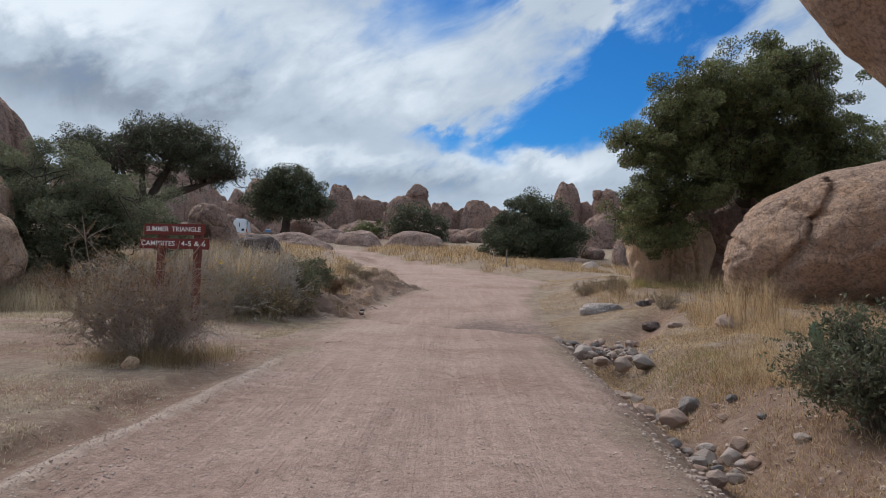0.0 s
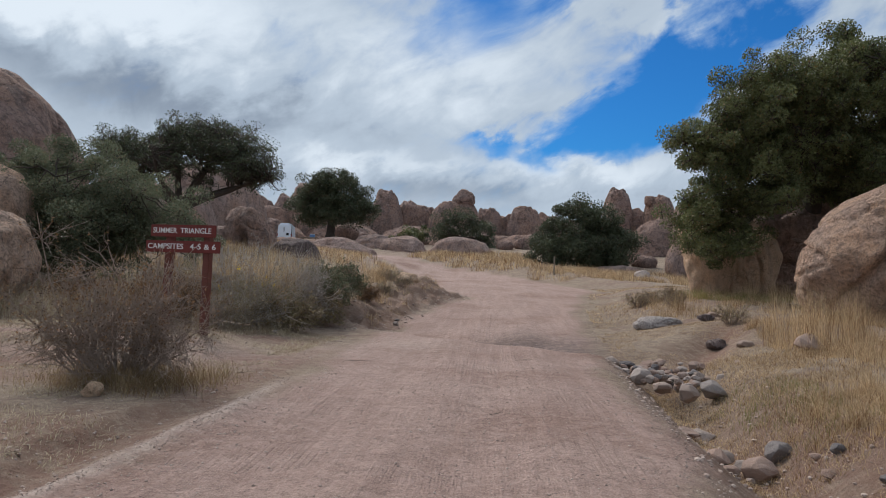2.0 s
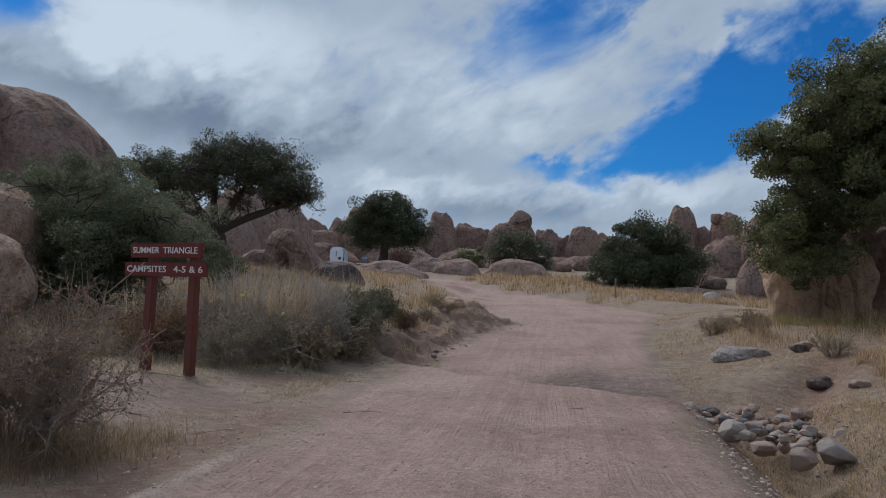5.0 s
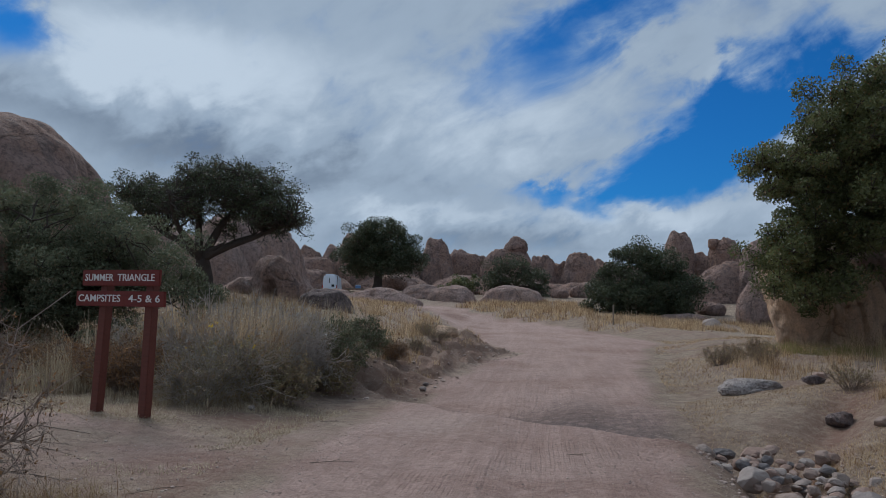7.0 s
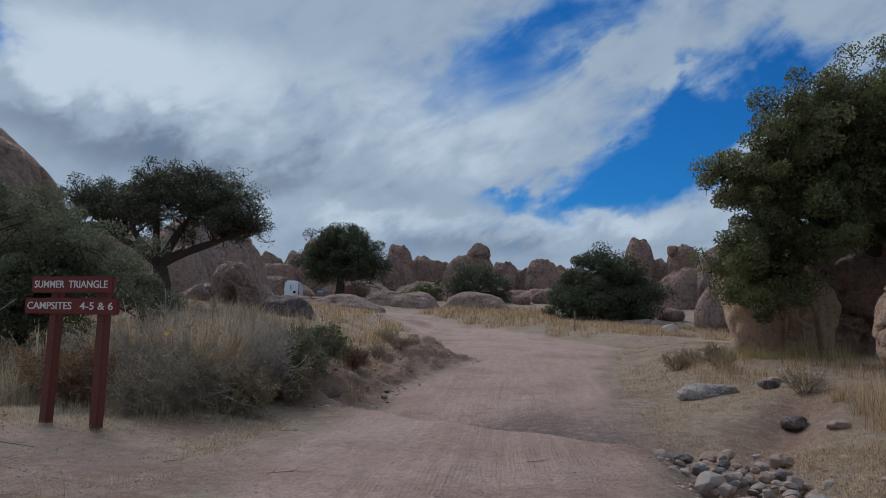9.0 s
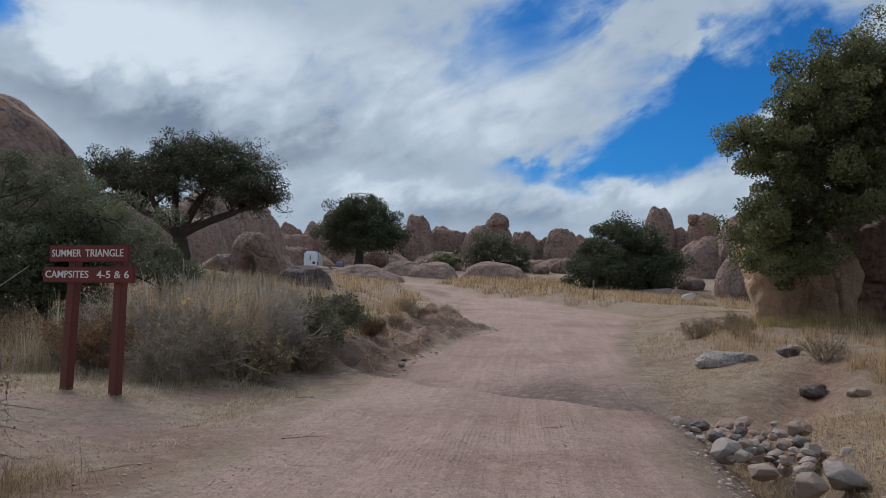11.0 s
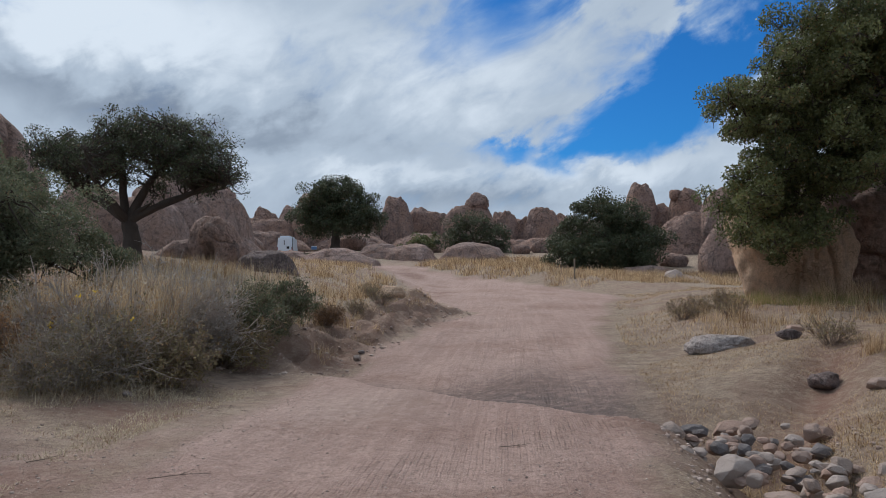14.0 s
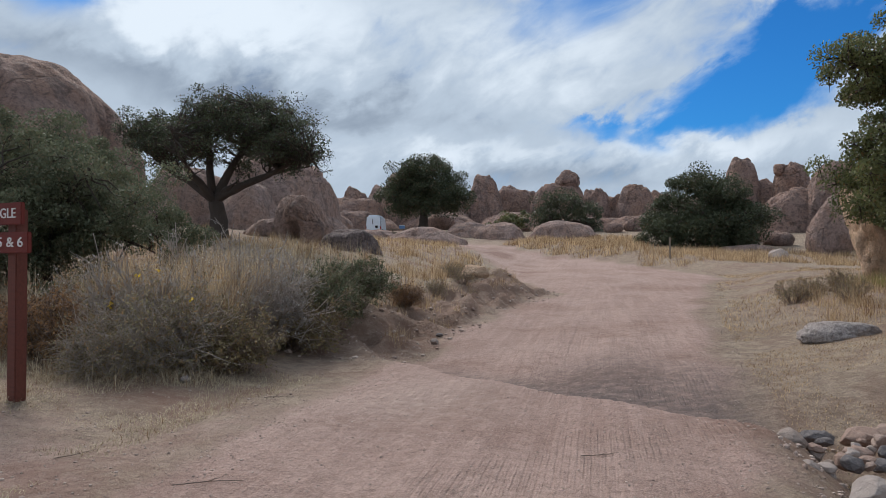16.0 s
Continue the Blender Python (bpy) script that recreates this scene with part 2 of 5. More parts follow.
    dc = mixc(t, span(t, patch, 0.48, 0.62, 0.0, 0.6), dc, (0.17, 0.12, 0.09))
    dc = mixc(t, span(t, fine, 0.45, 0.62, 0.0, 0.6), dc, (0.18, 0.13, 0.10))
    lv = nd(t, "ShaderNodeTexVoronoi", Vector=nd(t, "ShaderNodeVectorMath", i0=pos, i1=nd(t, "ShaderNodeTexNoise", Vector=pos, Scale=9.0).outputs["Color"]).outputs[0], Scale=14.0)
    lc = mixc(t, span(t, fine, 0.40, 0.60), (0.36, 0.285, 0.210), (0.57, 0.465, 0.355))
    lc = mixc(t, span(t, lv.outputs["Distance"], 0.1, 0.5, 0.0, 0.4), lc, (0.22, 0.16, 0.11))
    lc = mixc(t, span(t, patch, 0.46, 0.60, 0.0, 0.5), lc, (0.20, 0.145, 0.10))
    mott = noise_tex(t, pos, 3.4, 9, 0.78, 0.6)
    lc = mixc(t, span(t, mott, 0.48, 0.55, 0.0, 0.6), lc, (0.17, 0.13, 0.098))
    lc = mixc(t, span(t, big, 0.48, 0.62, 0.0, 0.4), lc, (0.30, 0.225, 0.165))
    for turn_by, len_scale in ((20, 150.0), (80, 120.0), (140, 135.0)):
        hm = nd(t, "ShaderNodeMapping", Vector=pos)
        hm.inputs["Rotation"].default_value = (0, 0, radians(turn_by))
        hm2 = nd(t, "ShaderNodeMapping", Vector=hm.outputs[0])
        hm2.inputs["Scale"].default_value = (len_scale, len_scale * 0.12, 20.0)
        hatch = noise_tex(t, hm2.outputs[0], 1.0, 2, 0.5, 0.6)
        lc = mixc(t, span(t, hatch, 0.58, 0.68, 0.0, 0.75), lc, (0.56, 0.47, 0.33))
        lc = mixc(t, span(t, hatch, 0.32, 0.42, 0.6, 0.0), lc, (0.13, 0.095, 0.065))
    c = mixc(t, road, dc, rc)
    c = mixc(t, mth(t, "MULTIPLY", litter, span(t, mid, 0.35, 0.6, 0.3, 1.0)), c, lc)
    c = mixc(t, mth(t, "MULTIPLY", silt, span(t, patch, 0.35, 0.6, 0.35, 1.0)), c, (0.215, 0.12, 0.088))
    # alpha: dark grey-brown wash sediment, with the shade past the lip painted in
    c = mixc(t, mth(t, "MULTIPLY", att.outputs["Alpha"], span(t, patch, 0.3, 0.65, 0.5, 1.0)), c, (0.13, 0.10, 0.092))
    pale = t.nodes.new("ShaderNodeAttribute")
    pale.attribute_name = "pale"
    c = mixc(t, mth(t, "MULTIPLY", pale.outputs["Fac"], span(t, patch, 0.3, 0.6, 1.0, 0.6)), c, (0.58, 0.465, 0.40))
    peb = nd(t, "ShaderNodeTexVoronoi", Vector=pos, Scale=32.0)
    pk = span(t, peb.outputs["Distance"], 0.12, 0.34, 1.0, 0.0)
    few = span(t, noise_tex(t, pos, 5.0, 2), 0.5, 0.7)
    pk = mth(t, "MULTIPLY", pk, few)
    c = mixc(t, mth(t, "MULTIPLY", pk, 0.6), c, mixc(t, 0.35, (0.36, 0.28, 0.24), peb.outputs["Color"], "MULTIPLY"))
    h = mth(t, "ADD", mth(t, "ADD", mth(t, "MULTIPLY", mid, 0.6), mth(t, "MULTIPLY", patch, 0.7)), mth(t, "ADD", mth(t, "MULTIPLY", fine, 0.45), mth(t, "ADD", mth(t, "MULTIPLY", grit, 0.18), mth(t, "MULTIPLY", pk, 0.4))))
    h = mth(t, "SUBTRACT", h, mth(t, "MULTIPLY", mth(t, "MULTIPLY", pressed, road), 0.10))
    h = mth(t, "ADD", h, mth(t, "MULTIPLY", mth(t, "MULTIPLY", mth(t, "ADD", track, mth(t, "MULTIPLY", tread, 0.3)), road), 0.5))
    finish(t, c, 0.95, h, 0.075, 1.0)
    return m


GROUND = ground_material()


def leafy(name, dark, light, dead, thin=0.25, rough=0.55, deads=0.05):
    """Leaves that differ one by one; thin: the light that passes through."""
    m, t, co, geo = start(name)
    r = geo.outputs["Random Per Island"]
    pos = geo.outputs["Position"]
    c = mixc(t, r, dark, light)
    c = mixc(t, span(t, noise_tex(t, pos, 0.9, 3), 0.4, 0.65, 0.0, 0.55), c, [v * 1.25 for v in light])
    far = t.nodes.new("ShaderNodeTexWhiteNoise")
    far.noise_dimensions = "1D"
    t.links.new(r, far.inputs["W"])
    c = mixc(t, mth(t, "GREATER_THAN", far.outputs["Value"], 1.0 - deads), c, dead)
    b = nd(t, "ShaderNodeBsdfPrincipled", Base_Color=c, Roughness=rough)
    b.inputs["Specular IOR Level"].default_value = 0.3
    tl = nd(t, "ShaderNodeBsdfTranslucent", Color=c)
    mx = nd(t, "ShaderNodeMixShader", i0=thin, i1=b.outputs[0], i2=tl.outputs[0])
    nd(t, "ShaderNodeOutputMaterial", Surface=mx.outputs[0])
    return m


OAK_LEAF = leafy("oak_leaf", (0.060, 0.076, 0.034), (0.185, 0.200, 0.084), (0.24, 0.16, 0.07), 0.35, 0.45)
OAK_LEAF_B = leafy("oak_leaf_olive", (0.042, 0.053, 0.032), (0.10, 0.115, 0.064), (0.17, 0.12, 0.07), 0.3, 0.5)
JUNIPER_LEAF = leafy("grey_green_leaf", (0.072, 0.085, 0.052), (0.19, 0.205, 0.125), (0.22, 0.18, 0.11), 0.3, 0.7, 0.1)
GREEN_LEAF = leafy("shrub_leaf", (0.060, 0.068, 0.042), (0.15, 0.16, 0.090), (0.20, 0.17, 0.10), 0.2, 0.7, 0.15)
GREY_LEAF = leafy("sage_leaf", (0.12, 0.10, 0.055), (0.36, 0.31, 0.18), (0.40, 0.26, 0.13), 0.2, 0.8, 0.2)
ASH_LEAF = leafy("ash_leaf", (0.20, 0.19, 0.18), (0.50, 0.475, 0.44), (0.30, 0.22, 0.15), 0.2, 0.8, 0.15)
OLIVE_LEAF = leafy("olive_leaf", (0.10, 0.088, 0.048), (0.34, 0.275, 0.15), (0.30, 0.20, 0.10), 0.2, 0.8, 0.15)
RUST_LEAF = leafy("rust_leaf", (0.16, 0.09, 0.045), (0.36, 0.205, 0.095), (0.10, 0.065, 0.045), 0.2, 0.8, 0.3)
STRAW = leafy("straw", (0.27, 0.175, 0.092), (0.70, 0.53, 0.33), (0.22, 0.125, 0.06), 0.3, 0.7, 0.25)
STRAW_GREY = leafy("grey_straw", (0.25, 0.195, 0.125), (0.62, 0.525, 0.375), (0.26, 0.16, 0.09), 0.3, 0.8, 0.12)
STRAW_RUST = leafy("rusty_straw", (0.15, 0.10, 0.055), (0.36, 0.27, 0.15), (0.20, 0.11, 0.06), 0.3, 0.8, 0.2)
STRAW_GREEN = leafy("greenish_grass", (0.15, 0.15, 0.05), (0.30, 0.27, 0.10), (0.4, 0.3, 0.16), 0.3, 0.7, 0.2)
YELLOW = leafy("yellow_petal", (0.62, 0.42, 0.02), (0.80, 0.58, 0.05), (0.5, 0.35, 0.05), 0.3, 0.7)
SEED = leafy("pale_seed_head", (0.50, 0.45, 0.36), (0.70, 0.65, 0.54), (0.4, 0.3, 0.2), 0.3, 0.9)


def bark(name, a, b, scale):
    m, t, co, geo = start(name)
    mp = nd(t, "ShaderNodeMapping", Vector=geo.outputs["Position"])
    mp.inputs["Scale"].default_value = (1, 1, 0.3)
    n = noise_tex(t, mp.outputs[0], scale, 6, 0.7, 0.5)
    w = noise_tex(t, geo.outputs["Position"], scale * 0.15, 3)
    c = mixc(t, mth(t, "MULTIPLY", mth(t, "ADD", n, w), 0.5), a, b)
    finish(t, c, 0.95, n, 0.05)
    return m


BARK = bark("oak_bark", (0.025, 0.02, 0.018), (0.12, 0.095, 0.08), 14)
TWIG = bark("dry_twig", (0.17, 0.12, 0.095), (0.38, 0.295, 0.245), 30)
TWIG_BARE = bark("bare_twig", (0.24, 0.18, 0.145), (0.55, 0.44, 0.37), 30)
TWIG_GREY = bark("grey_twig", (0.28, 0.235, 0.205), (0.62, 0.545, 0.49), 30)


def paint(name, c, worn, rough=0.6, amount=0.5):
    m, t, co, geo = start(name)
    mp = nd(t, "ShaderNodeMapping", Vector=co)
    mp.inputs["Scale"].default_value = (1.0, 6.0, 6.0)
    n, f = noise_tex(t, mp.outputs[0], 5.0, 5, 0.65), noise_tex(t, co, 40.0, 4, 0.7)
    col = mixc(t, span(t, n, 0.4, 0.7, 0.0, amount), c, worn)
    finish(t, col, rough, mth(t, "ADD", n, mth(t, "MULTIPLY", f, 0.3)), 0.004)
    return m


SIGN_PAINT = paint("sign_brown_paint", (0.155, 0.028, 0.022), (0.10, 0.022, 0.018))
POST_PAINT = paint("post_brown_paint", (0.135, 0.042, 0.030), (0.085, 0.030, 0.022))
LETTER = paint("letter_white_paint", (0.72, 0.70, 0.68), (0.5, 0.45, 0.42), 0.7, 0.3)
VAN_WHITE = paint("van_white_paint", (0.74, 0.80, 0.88), (0.64, 0.70, 0.78), 0.3, 0.3)
GLASS_DARK = paint("dark_window", (0.015, 0.017, 0.02), (0.03, 0.03, 0.035), 0.08, 0.3)
RUBBER = paint("black_rubber", (0.02, 0.02, 0.02), (0.05, 0.045, 0.04), 0.8, 0.5)
RED_LAMP = paint("red_lamp", (0.35, 0.02, 0.015), (0.25, 0.02, 0.015), 0.3, 0.3)
TABLE_BLUE = paint("blue_cloth", (0.12, 0.22, 0.42), (0.2, 0.3, 0.5), 0.8, 0.5)
CONCRETE = paint("weathered_wood", (0.27, 0.22, 0.17), (0.17, 0.14, 0.115), 0.9, 0.7)
CACTUS = leafy("cactus_skin", (0.105, 0.14, 0.075), (0.15, 0.185, 0.10), (0.2, 0.19, 0.1), 0.0, 0.6, 0.0)

# ---- mesh helpers ----
rng = np.random.default_rng(7)


def vnoise(p, seed=0):
    """Smooth value noise in -1..1 at the points p (N, 3)."""
    p = np.asarray(p, float) + seed * 17.31
    i = np.floor(p).astype(np.int64)
    f = p - i
    f = f * f * (3 - 2 * f)
    out = np.zeros(len(p))
    for dx in (0, 1):
        for dy in (0, 1):
            for dz in (0, 1):
                k = (i[:, 0] + dx) * 374761393 + (i[:, 1] + dy) * 668265263 + (i[:, 2] + dz) * 2147483647
                k = (k ^ (k >> 13)) * 1274126177
                v = ((k ^ (k >> 16)) & 0xFFFF) / 32767.5 - 1
                w = (f[:, 0] if dx else 1 - f[:, 0]) * (f[:, 1] if dy else 1 - f[:, 1]) * (f[:, 2] if dz else 1 - f[:, 2])
                out += v * w
    return out


def fbm(p, octaves=4, seed=0, gain=0.5):
    p, out, a = np.asarray(p, float), 0, 1.0
    for k in range(octaves):
        out = out + a * vnoise(p * 2 ** k, seed + k)
        a *= gain
    return out


def mesh_of(name, verts, faces, mat, smooth=True):
    """A mesh from (N, 3) vertices and (M, k) faces of one size."""
    me = bpy.data.meshes.new(name)
    verts, faces = np.asarray(verts, np.float32), np.asarray(faces, np.int32)
    me.vertices.add(len(verts))
    me.vertices.foreach_set("co", verts.ravel())
    k = faces.shape[1]
    me.loops.add(faces.size)
    me.loops.foreach_set("vertex_index", faces.ravel())
    me.polygons.add(len(faces))
    me.polygons.foreach_set("loop_start", np.arange(len(faces), dtype=np.int32) * k)
    me.polygons.foreach_set("use_smooth", np.full(len(faces), smooth))
    me.materials.append(mat)
    me.update(calc_edges=True)
    me.validate()
    return me


def child(ob, parent):
    ob.parent = parent
    return ob


def part(name, bm, material, parent, label=""):
    """Links a bmesh as one mesh object under a thing or a part."""
    me = bpy.data.meshes.new(name)
    bm.to_mesh(me)
    bm.free()
    me.materials.append(material)
    ob = child(new(name, me), parent)
    return tagged(ob, label)


def unit(v):
    return v / np.maximum(np.linalg.norm(v, axis=-1, keepdims=True), 1e-9)


def leaf_quads(pos, size, aspect=0.55, up=0.35, g=rng):
    """Rhombic leaves at pos (N, 3), turned at random."""
    n = len(pos)
    a = unit(g.normal(size=(n, 3)) + np.array([0, 0, up * 0.3]))
    nrm = unit(g.normal(size=(n, 3)) + np.array([0, 0, up * 3]))
    b = unit(np.cross(nrm, a))
    s = np.asarray(size).reshape(-1, 1) * g.uniform(0.7, 1.3, (n, 1))
    v = np.stack([pos - a * s, pos + b * s * aspect, pos + a * s, pos - b * s * aspect], 1)
    return v.reshape(-1, 3), np.arange(4 * n).reshape(n, 4)


def strips(paths, width, side):
    """Thin blades: paths (N, K, 3), width (N, K), side (N, 3)."""
    n, k, _ = paths.shape
    off = side[:, None, :] * width[:, :, None] * 0.5
    v = np.stack([paths - off, paths + off], 2).reshape(-1, 3)
    base = (np.arange(n) * k * 2)[:, None] + (np.arange(k - 1) * 2)[None, :]
    f = np.stack([base, base + 1, base + 3, base + 2], -1).reshape(-1, 4)
    return v, f


def tubes(paths, radii, sides=4):
    """Tapered round limbs along paths (N, K, 3)."""
    n, k, _ = paths.shape
    d = unit(np.gradient(paths, axis=1))
    ref = np.where(np.abs(d[..., 2:3]) > 0.9, np.array([1.0, 0, 0]), np.array([0, 0, 1.0]))
    u = unit(np.cross(d, ref))
    w = np.cross(d, u)
    a = np.arange(sides) * 2 * np.pi / sides
    ring = u[:, :, None, :] * np.cos(a)[:, None] + w[:, :, None, :] * np.sin(a)[:, None]
    v = (paths[:, :, None, :] + ring * radii[:, :, None, None]).reshape(-1, 3)
    b = (np.arange(n) * k * sides)[:, None, None] + (np.arange(k - 1) * sides)[None, :, None]
    j = np.arange(sides)[None, None, :]
    j2 = (np.arange(sides) + 1)[None, None, :] % sides
    f = np.stack([b + j, b + j2, b + sides + j2, b + sides + j], -1).reshape(-1, 4)
    return v, f


def joined(*pieces):
    vs, fs, n = [], [], 0
    for v, f in pieces:
        vs.append(v), fs.append(f + n)
        n += len(v)
    return np.concatenate(vs), np.concatenate(fs)


def thing(name, at, label, category, group="", kind=""):
    ob = new(name)
    ob.location = at
    return tagged(ob, label, category, group, kind)


# ---- ground ----
def step(v, lo, hi):
    q = np.clip((v - lo) / (hi - lo), 0, 1)
    return q * q * (3 - 2 * q)


def road_left(y):
    return np.interp(y, [-8, 5, 9, 16, 21, 25, 29, 33, 36, 40, 52, 64, 72], [-2.6, -2.55, -2.2, -2.5, -2.5, -2.1, -1.5, -0.8, -1.7, -3, -6, -10, -15])


def road_right(y):
    return np.interp(y, [-8, 5, 9, 14, 18, 22, 27, 32, 39, 43, 47, 53, 58, 64, 72], [1.4, 1.6, 1.85, 2.1, 2.2, 2.7, 3.0, 3.7, 4.6, 5.6, 5.8, 4, 1.8, -2, -8])


def height(x, y):
    """The lie of the land."""
    x, y = np.asarray(x, float), np.asarray(y, float)
    z = np.interp(y, [-400, -5, 10, 18, 22, 30, 40, 55, 68, 80, 91, 120, 250, 700], [-1, -0.2, -0.2, -0.33, -0.33, -0.08, 0.2, 0.5, 1.3, 2.2, 3.2, 4.2, 4.5, 3.0])
    l, r = road_left(y), road_right(y)
    # land rises to the left behind the sign
    z = z + (0.95 * step(-x, 4.5, 8.5) * step(y, 20, 32) + 0.13 * np.clip(-8 - x, 0, 10) * step(y, 17, 30)) * (1 - 0.74 * step(y, 50, 75))
    z = z + 0.2 * step(-x, 3.2, 5.2) * step(y, 9, 15)
    z = z - 0.045 * np.clip(x - 2, 0, 13) * step(y, 34, 50) * (1 - step(y, 66, 85))
    # cut bank beside the road past the wash
    z = z + 0.38 * step(l - x, 0.1, 2.4) * step(y, 19.5, 24) * (1 - step(y, 33, 42)) * (1 - 0.8 * step(l - x, 3.5, 7))
    z = z + 0.42 * np.exp(-((x + 2.7) / 0.9) ** 2 - ((y - 31.0) / 3.2) ** 2)
    # ditch on the other side, and the grassy bank beyond it
    near = 1 - step(y, 15.5, 18.5)
    z = z - 0.62 * np.exp(-((x - r - 1.0) / 0.62) ** 2) * near
    z = z + 0.30 * step(x - r, 1.4, 4.5) * step(y, 5, 10)
    z = z + 0.25 * step(x - r, 0.5, 2.5) * step(y, 17, 20)
    z = z - 0.24 * np.exp(-((x - 3.5 - 0.5 * (y - 15.5)) / 0.5) ** 2) * step(y, 14.8, 16.2) * (1 - step(y, 19, 21.5))
    # low gravel berm along the left edge of the road
    z = z + 0.06 * np.exp(-((x - l) / 0.14) ** 2) * (1 - step(y, 8.5, 12)) - 0.09 * np.exp(-((x - l + 0.5) / 0.22) ** 2) * (1 - step(y, 7, 10))
    z = z + 0.055 * step(l - x + 0.12 * np.sin(y * 2.3) + 0.06 * np.sin(y * 5.1), 0.62, 0.74) * (1 - step(y, 8.0, 10.5))
    # shallow wash across the road
    q = y - (17.42 - 0.84 * x + 0.05 * x * x)
    on = step(x, -4.2, -1.8) * (1 - step(x, 2.2, 3.2))
    z = z + on * (0.05 * np.exp(-((q + 0.5) / 0.8) ** 2) - 0.26 * step(q, -0.16, 0.10) * (1 - step(q, 0.8, 4.0)))
    p = np.stack([x, y, 0 * x], -1).reshape(-1, 3)
    n1 = (0.05 * fbm(p * 0.45, 3, 3)).reshape(x.shape)
    n2 = (0.014 * fbm(p * 2.6, 3, 9)).reshape(x.shape)
    onroad = step(x - l, -0.2, 0.5) * step(r - x, -0.1, 0.5)
    z = z + n1 * (1 - 0.65 * onroad) + n2 * (1 - 0.85 * onroad)
    ruts = 0.018 * np.sin((x - 0.5 * (l + r)) * 4.6 + 0.4 * np.sin(y * 0.35)) * onroad
    z = z - ruts
    bank = step(l - x, 0.0, 0.5) * (1 - step(l - x, 2.0, 4.0)) * step(y, 19, 22) * (1 - step(y, 36, 42))
    z = z + bank * (0.20 * fbm(p * 1.6, 5, 61, 0.6)).reshape(x.shape)
    far = step(np.hypot(x, y - 30), 60, 300)
    return z + far * (3.0 * fbm(p * 0.01, 3, 5)).reshape(x.shape)


def lines(lo, hi, fine, far):
    a = list(np.arange(lo, hi + fine / 2, fine))
    s, left, right = fine, [], []
    x = a[-1]
    while x < far:
        s *= 1.09
        x += s
        right.append(x)
    s, x = fine, a[0]
    while x > -far:
        s *= 1.09
        x -= s
        left.append(x)
    return np.array(left[::-1] + a + right)


gx, gy = lines(-8.5, 9.0, 0.11, 900), lines(1.0, 33.0, 0.13, 900)
X, Y = np.meshgrid(gx, gy)
Z = height(X, Y)
nx, ny = len(gx), len(gy)
i0 = (np.arange(ny - 1)[:, None] * nx + np.arange(nx - 1)[None, :]).ravel()
gm = mesh_of("ground", np.stack([X, Y, Z], -1).reshape(-1, 3), np.stack([i0, i0 + 1, i0 + nx + 1, i0 + nx], -1), GROUND)
xf, yf = X.ravel(), Y.ravel()
L, R = road_left(yf), road_right(yf)
pp = np.stack([xf, yf, 0 * xf], -1)
wob = 0.25 * fbm(pp * 0.8, 3, 21)
road_m = step(xf - L + wob, -0.25, 0.35) * step(R - xf + wob, -0.3, 0.35) * (1 - step(yf, 70, 76))
pull = step(-xf, 1.5, 3.0) * step(xf, -11, -8) * step(yf, 11.2, 12.6) * (1 - step(yf, 14.6, 16.5)) * 0.8 * np.clip(0.62 + 1.0 * fbm(pp * np.array([0.5, 1.1, 1]), 3, 25), 0, 1)
road_m = np.maximum(road_m, pull)
litter_m = (1 - road_m) * np.clip(0.75 + 0.5 * fbm(pp * 0.35, 3, 30), 0, 1)
litter_m *= 1 - 0.8 * step(L - xf, -0.3, 0.4) * (1 - step(L - xf, 1.2, 2.2)) * step(yf, 17, 20) * (1 - step(yf, 33, 38))
silt_m = np.exp(-((xf - L + 0.45) / 0.4) ** 2) * (1 - step(yf, 12, 15)) * 0.8
silt_m = np.maximum(silt_m, 0.6 * np.exp(-((xf - R - 0.5) / 0.45) ** 2) * (1 - step(yf, 16, 19)))
silt_m = np.maximum(silt_m, 0.7 * np.exp(-((xf + 3.2) / 1.1) ** 2 - ((yf - 12.9) / 0.8) ** 2) * np.clip(0.8 + fbm(pp * 1.4, 3, 48), 0, 1))
silt_m = np.maximum(silt_m, 0.65 * step(xf - R, 0.1, 0.6) * (1 - step(xf - R, 2.0, 3.6)) * (1 - step(yf, 10, 14)))
litter_m = litter_m * (1 - 0.7 * step(xf - R, -0.1, 0.3) * (1 - step(xf - R, 1.6, 3.0)) * (1 - step(yf, 10, 14)))
silt_m = np.maximum(silt_m, 0.55 * step(L - xf, -0.1, 0.5) * (1 - step(L - xf, 1.4, 2.6)) * step(yf, 19, 22) * (1 - step(yf, 36, 42)))
silt_m = np.maximum(silt_m, 0.9 * np.exp(-((xf - 3.6 - 0.5 * (yf - 15.5)) / 0.65) ** 2) * step(yf, 14.5, 16) * (1 - step(yf, 19.5, 22)))
silt_m = np.maximum(silt_m, 0.8 * np.exp(-((xf - 2.0) / 0.5) ** 2 - ((yf - 15.7) / 0.9) ** 2))
silt_m = np.maximum(silt_m, (0.5 + 0.4 * step(-xf, 2.0, 3.0)) * np.clip(fbm(pp * 0.6, 3, 44) * 1.4, 0, 1))
# silt of the wash and the painted shade band beyond its lip, as one mask
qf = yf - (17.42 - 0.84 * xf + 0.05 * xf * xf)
wash_silt_shade_m = step(qf, -0.18, 0.1) * (1 - step(qf, 0.9, 2.0 + 4.0 * step(xf, -0.6, 1.2))) * step(xf, -2.6, -0.6) * (1 - step(xf, 2.0, 3.0))
col = np.stack([road_m, litter_m, np.clip(silt_m, 0, 1), wash_silt_shade_m], -1).astype(np.float32)
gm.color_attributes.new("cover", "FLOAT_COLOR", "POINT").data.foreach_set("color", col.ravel())
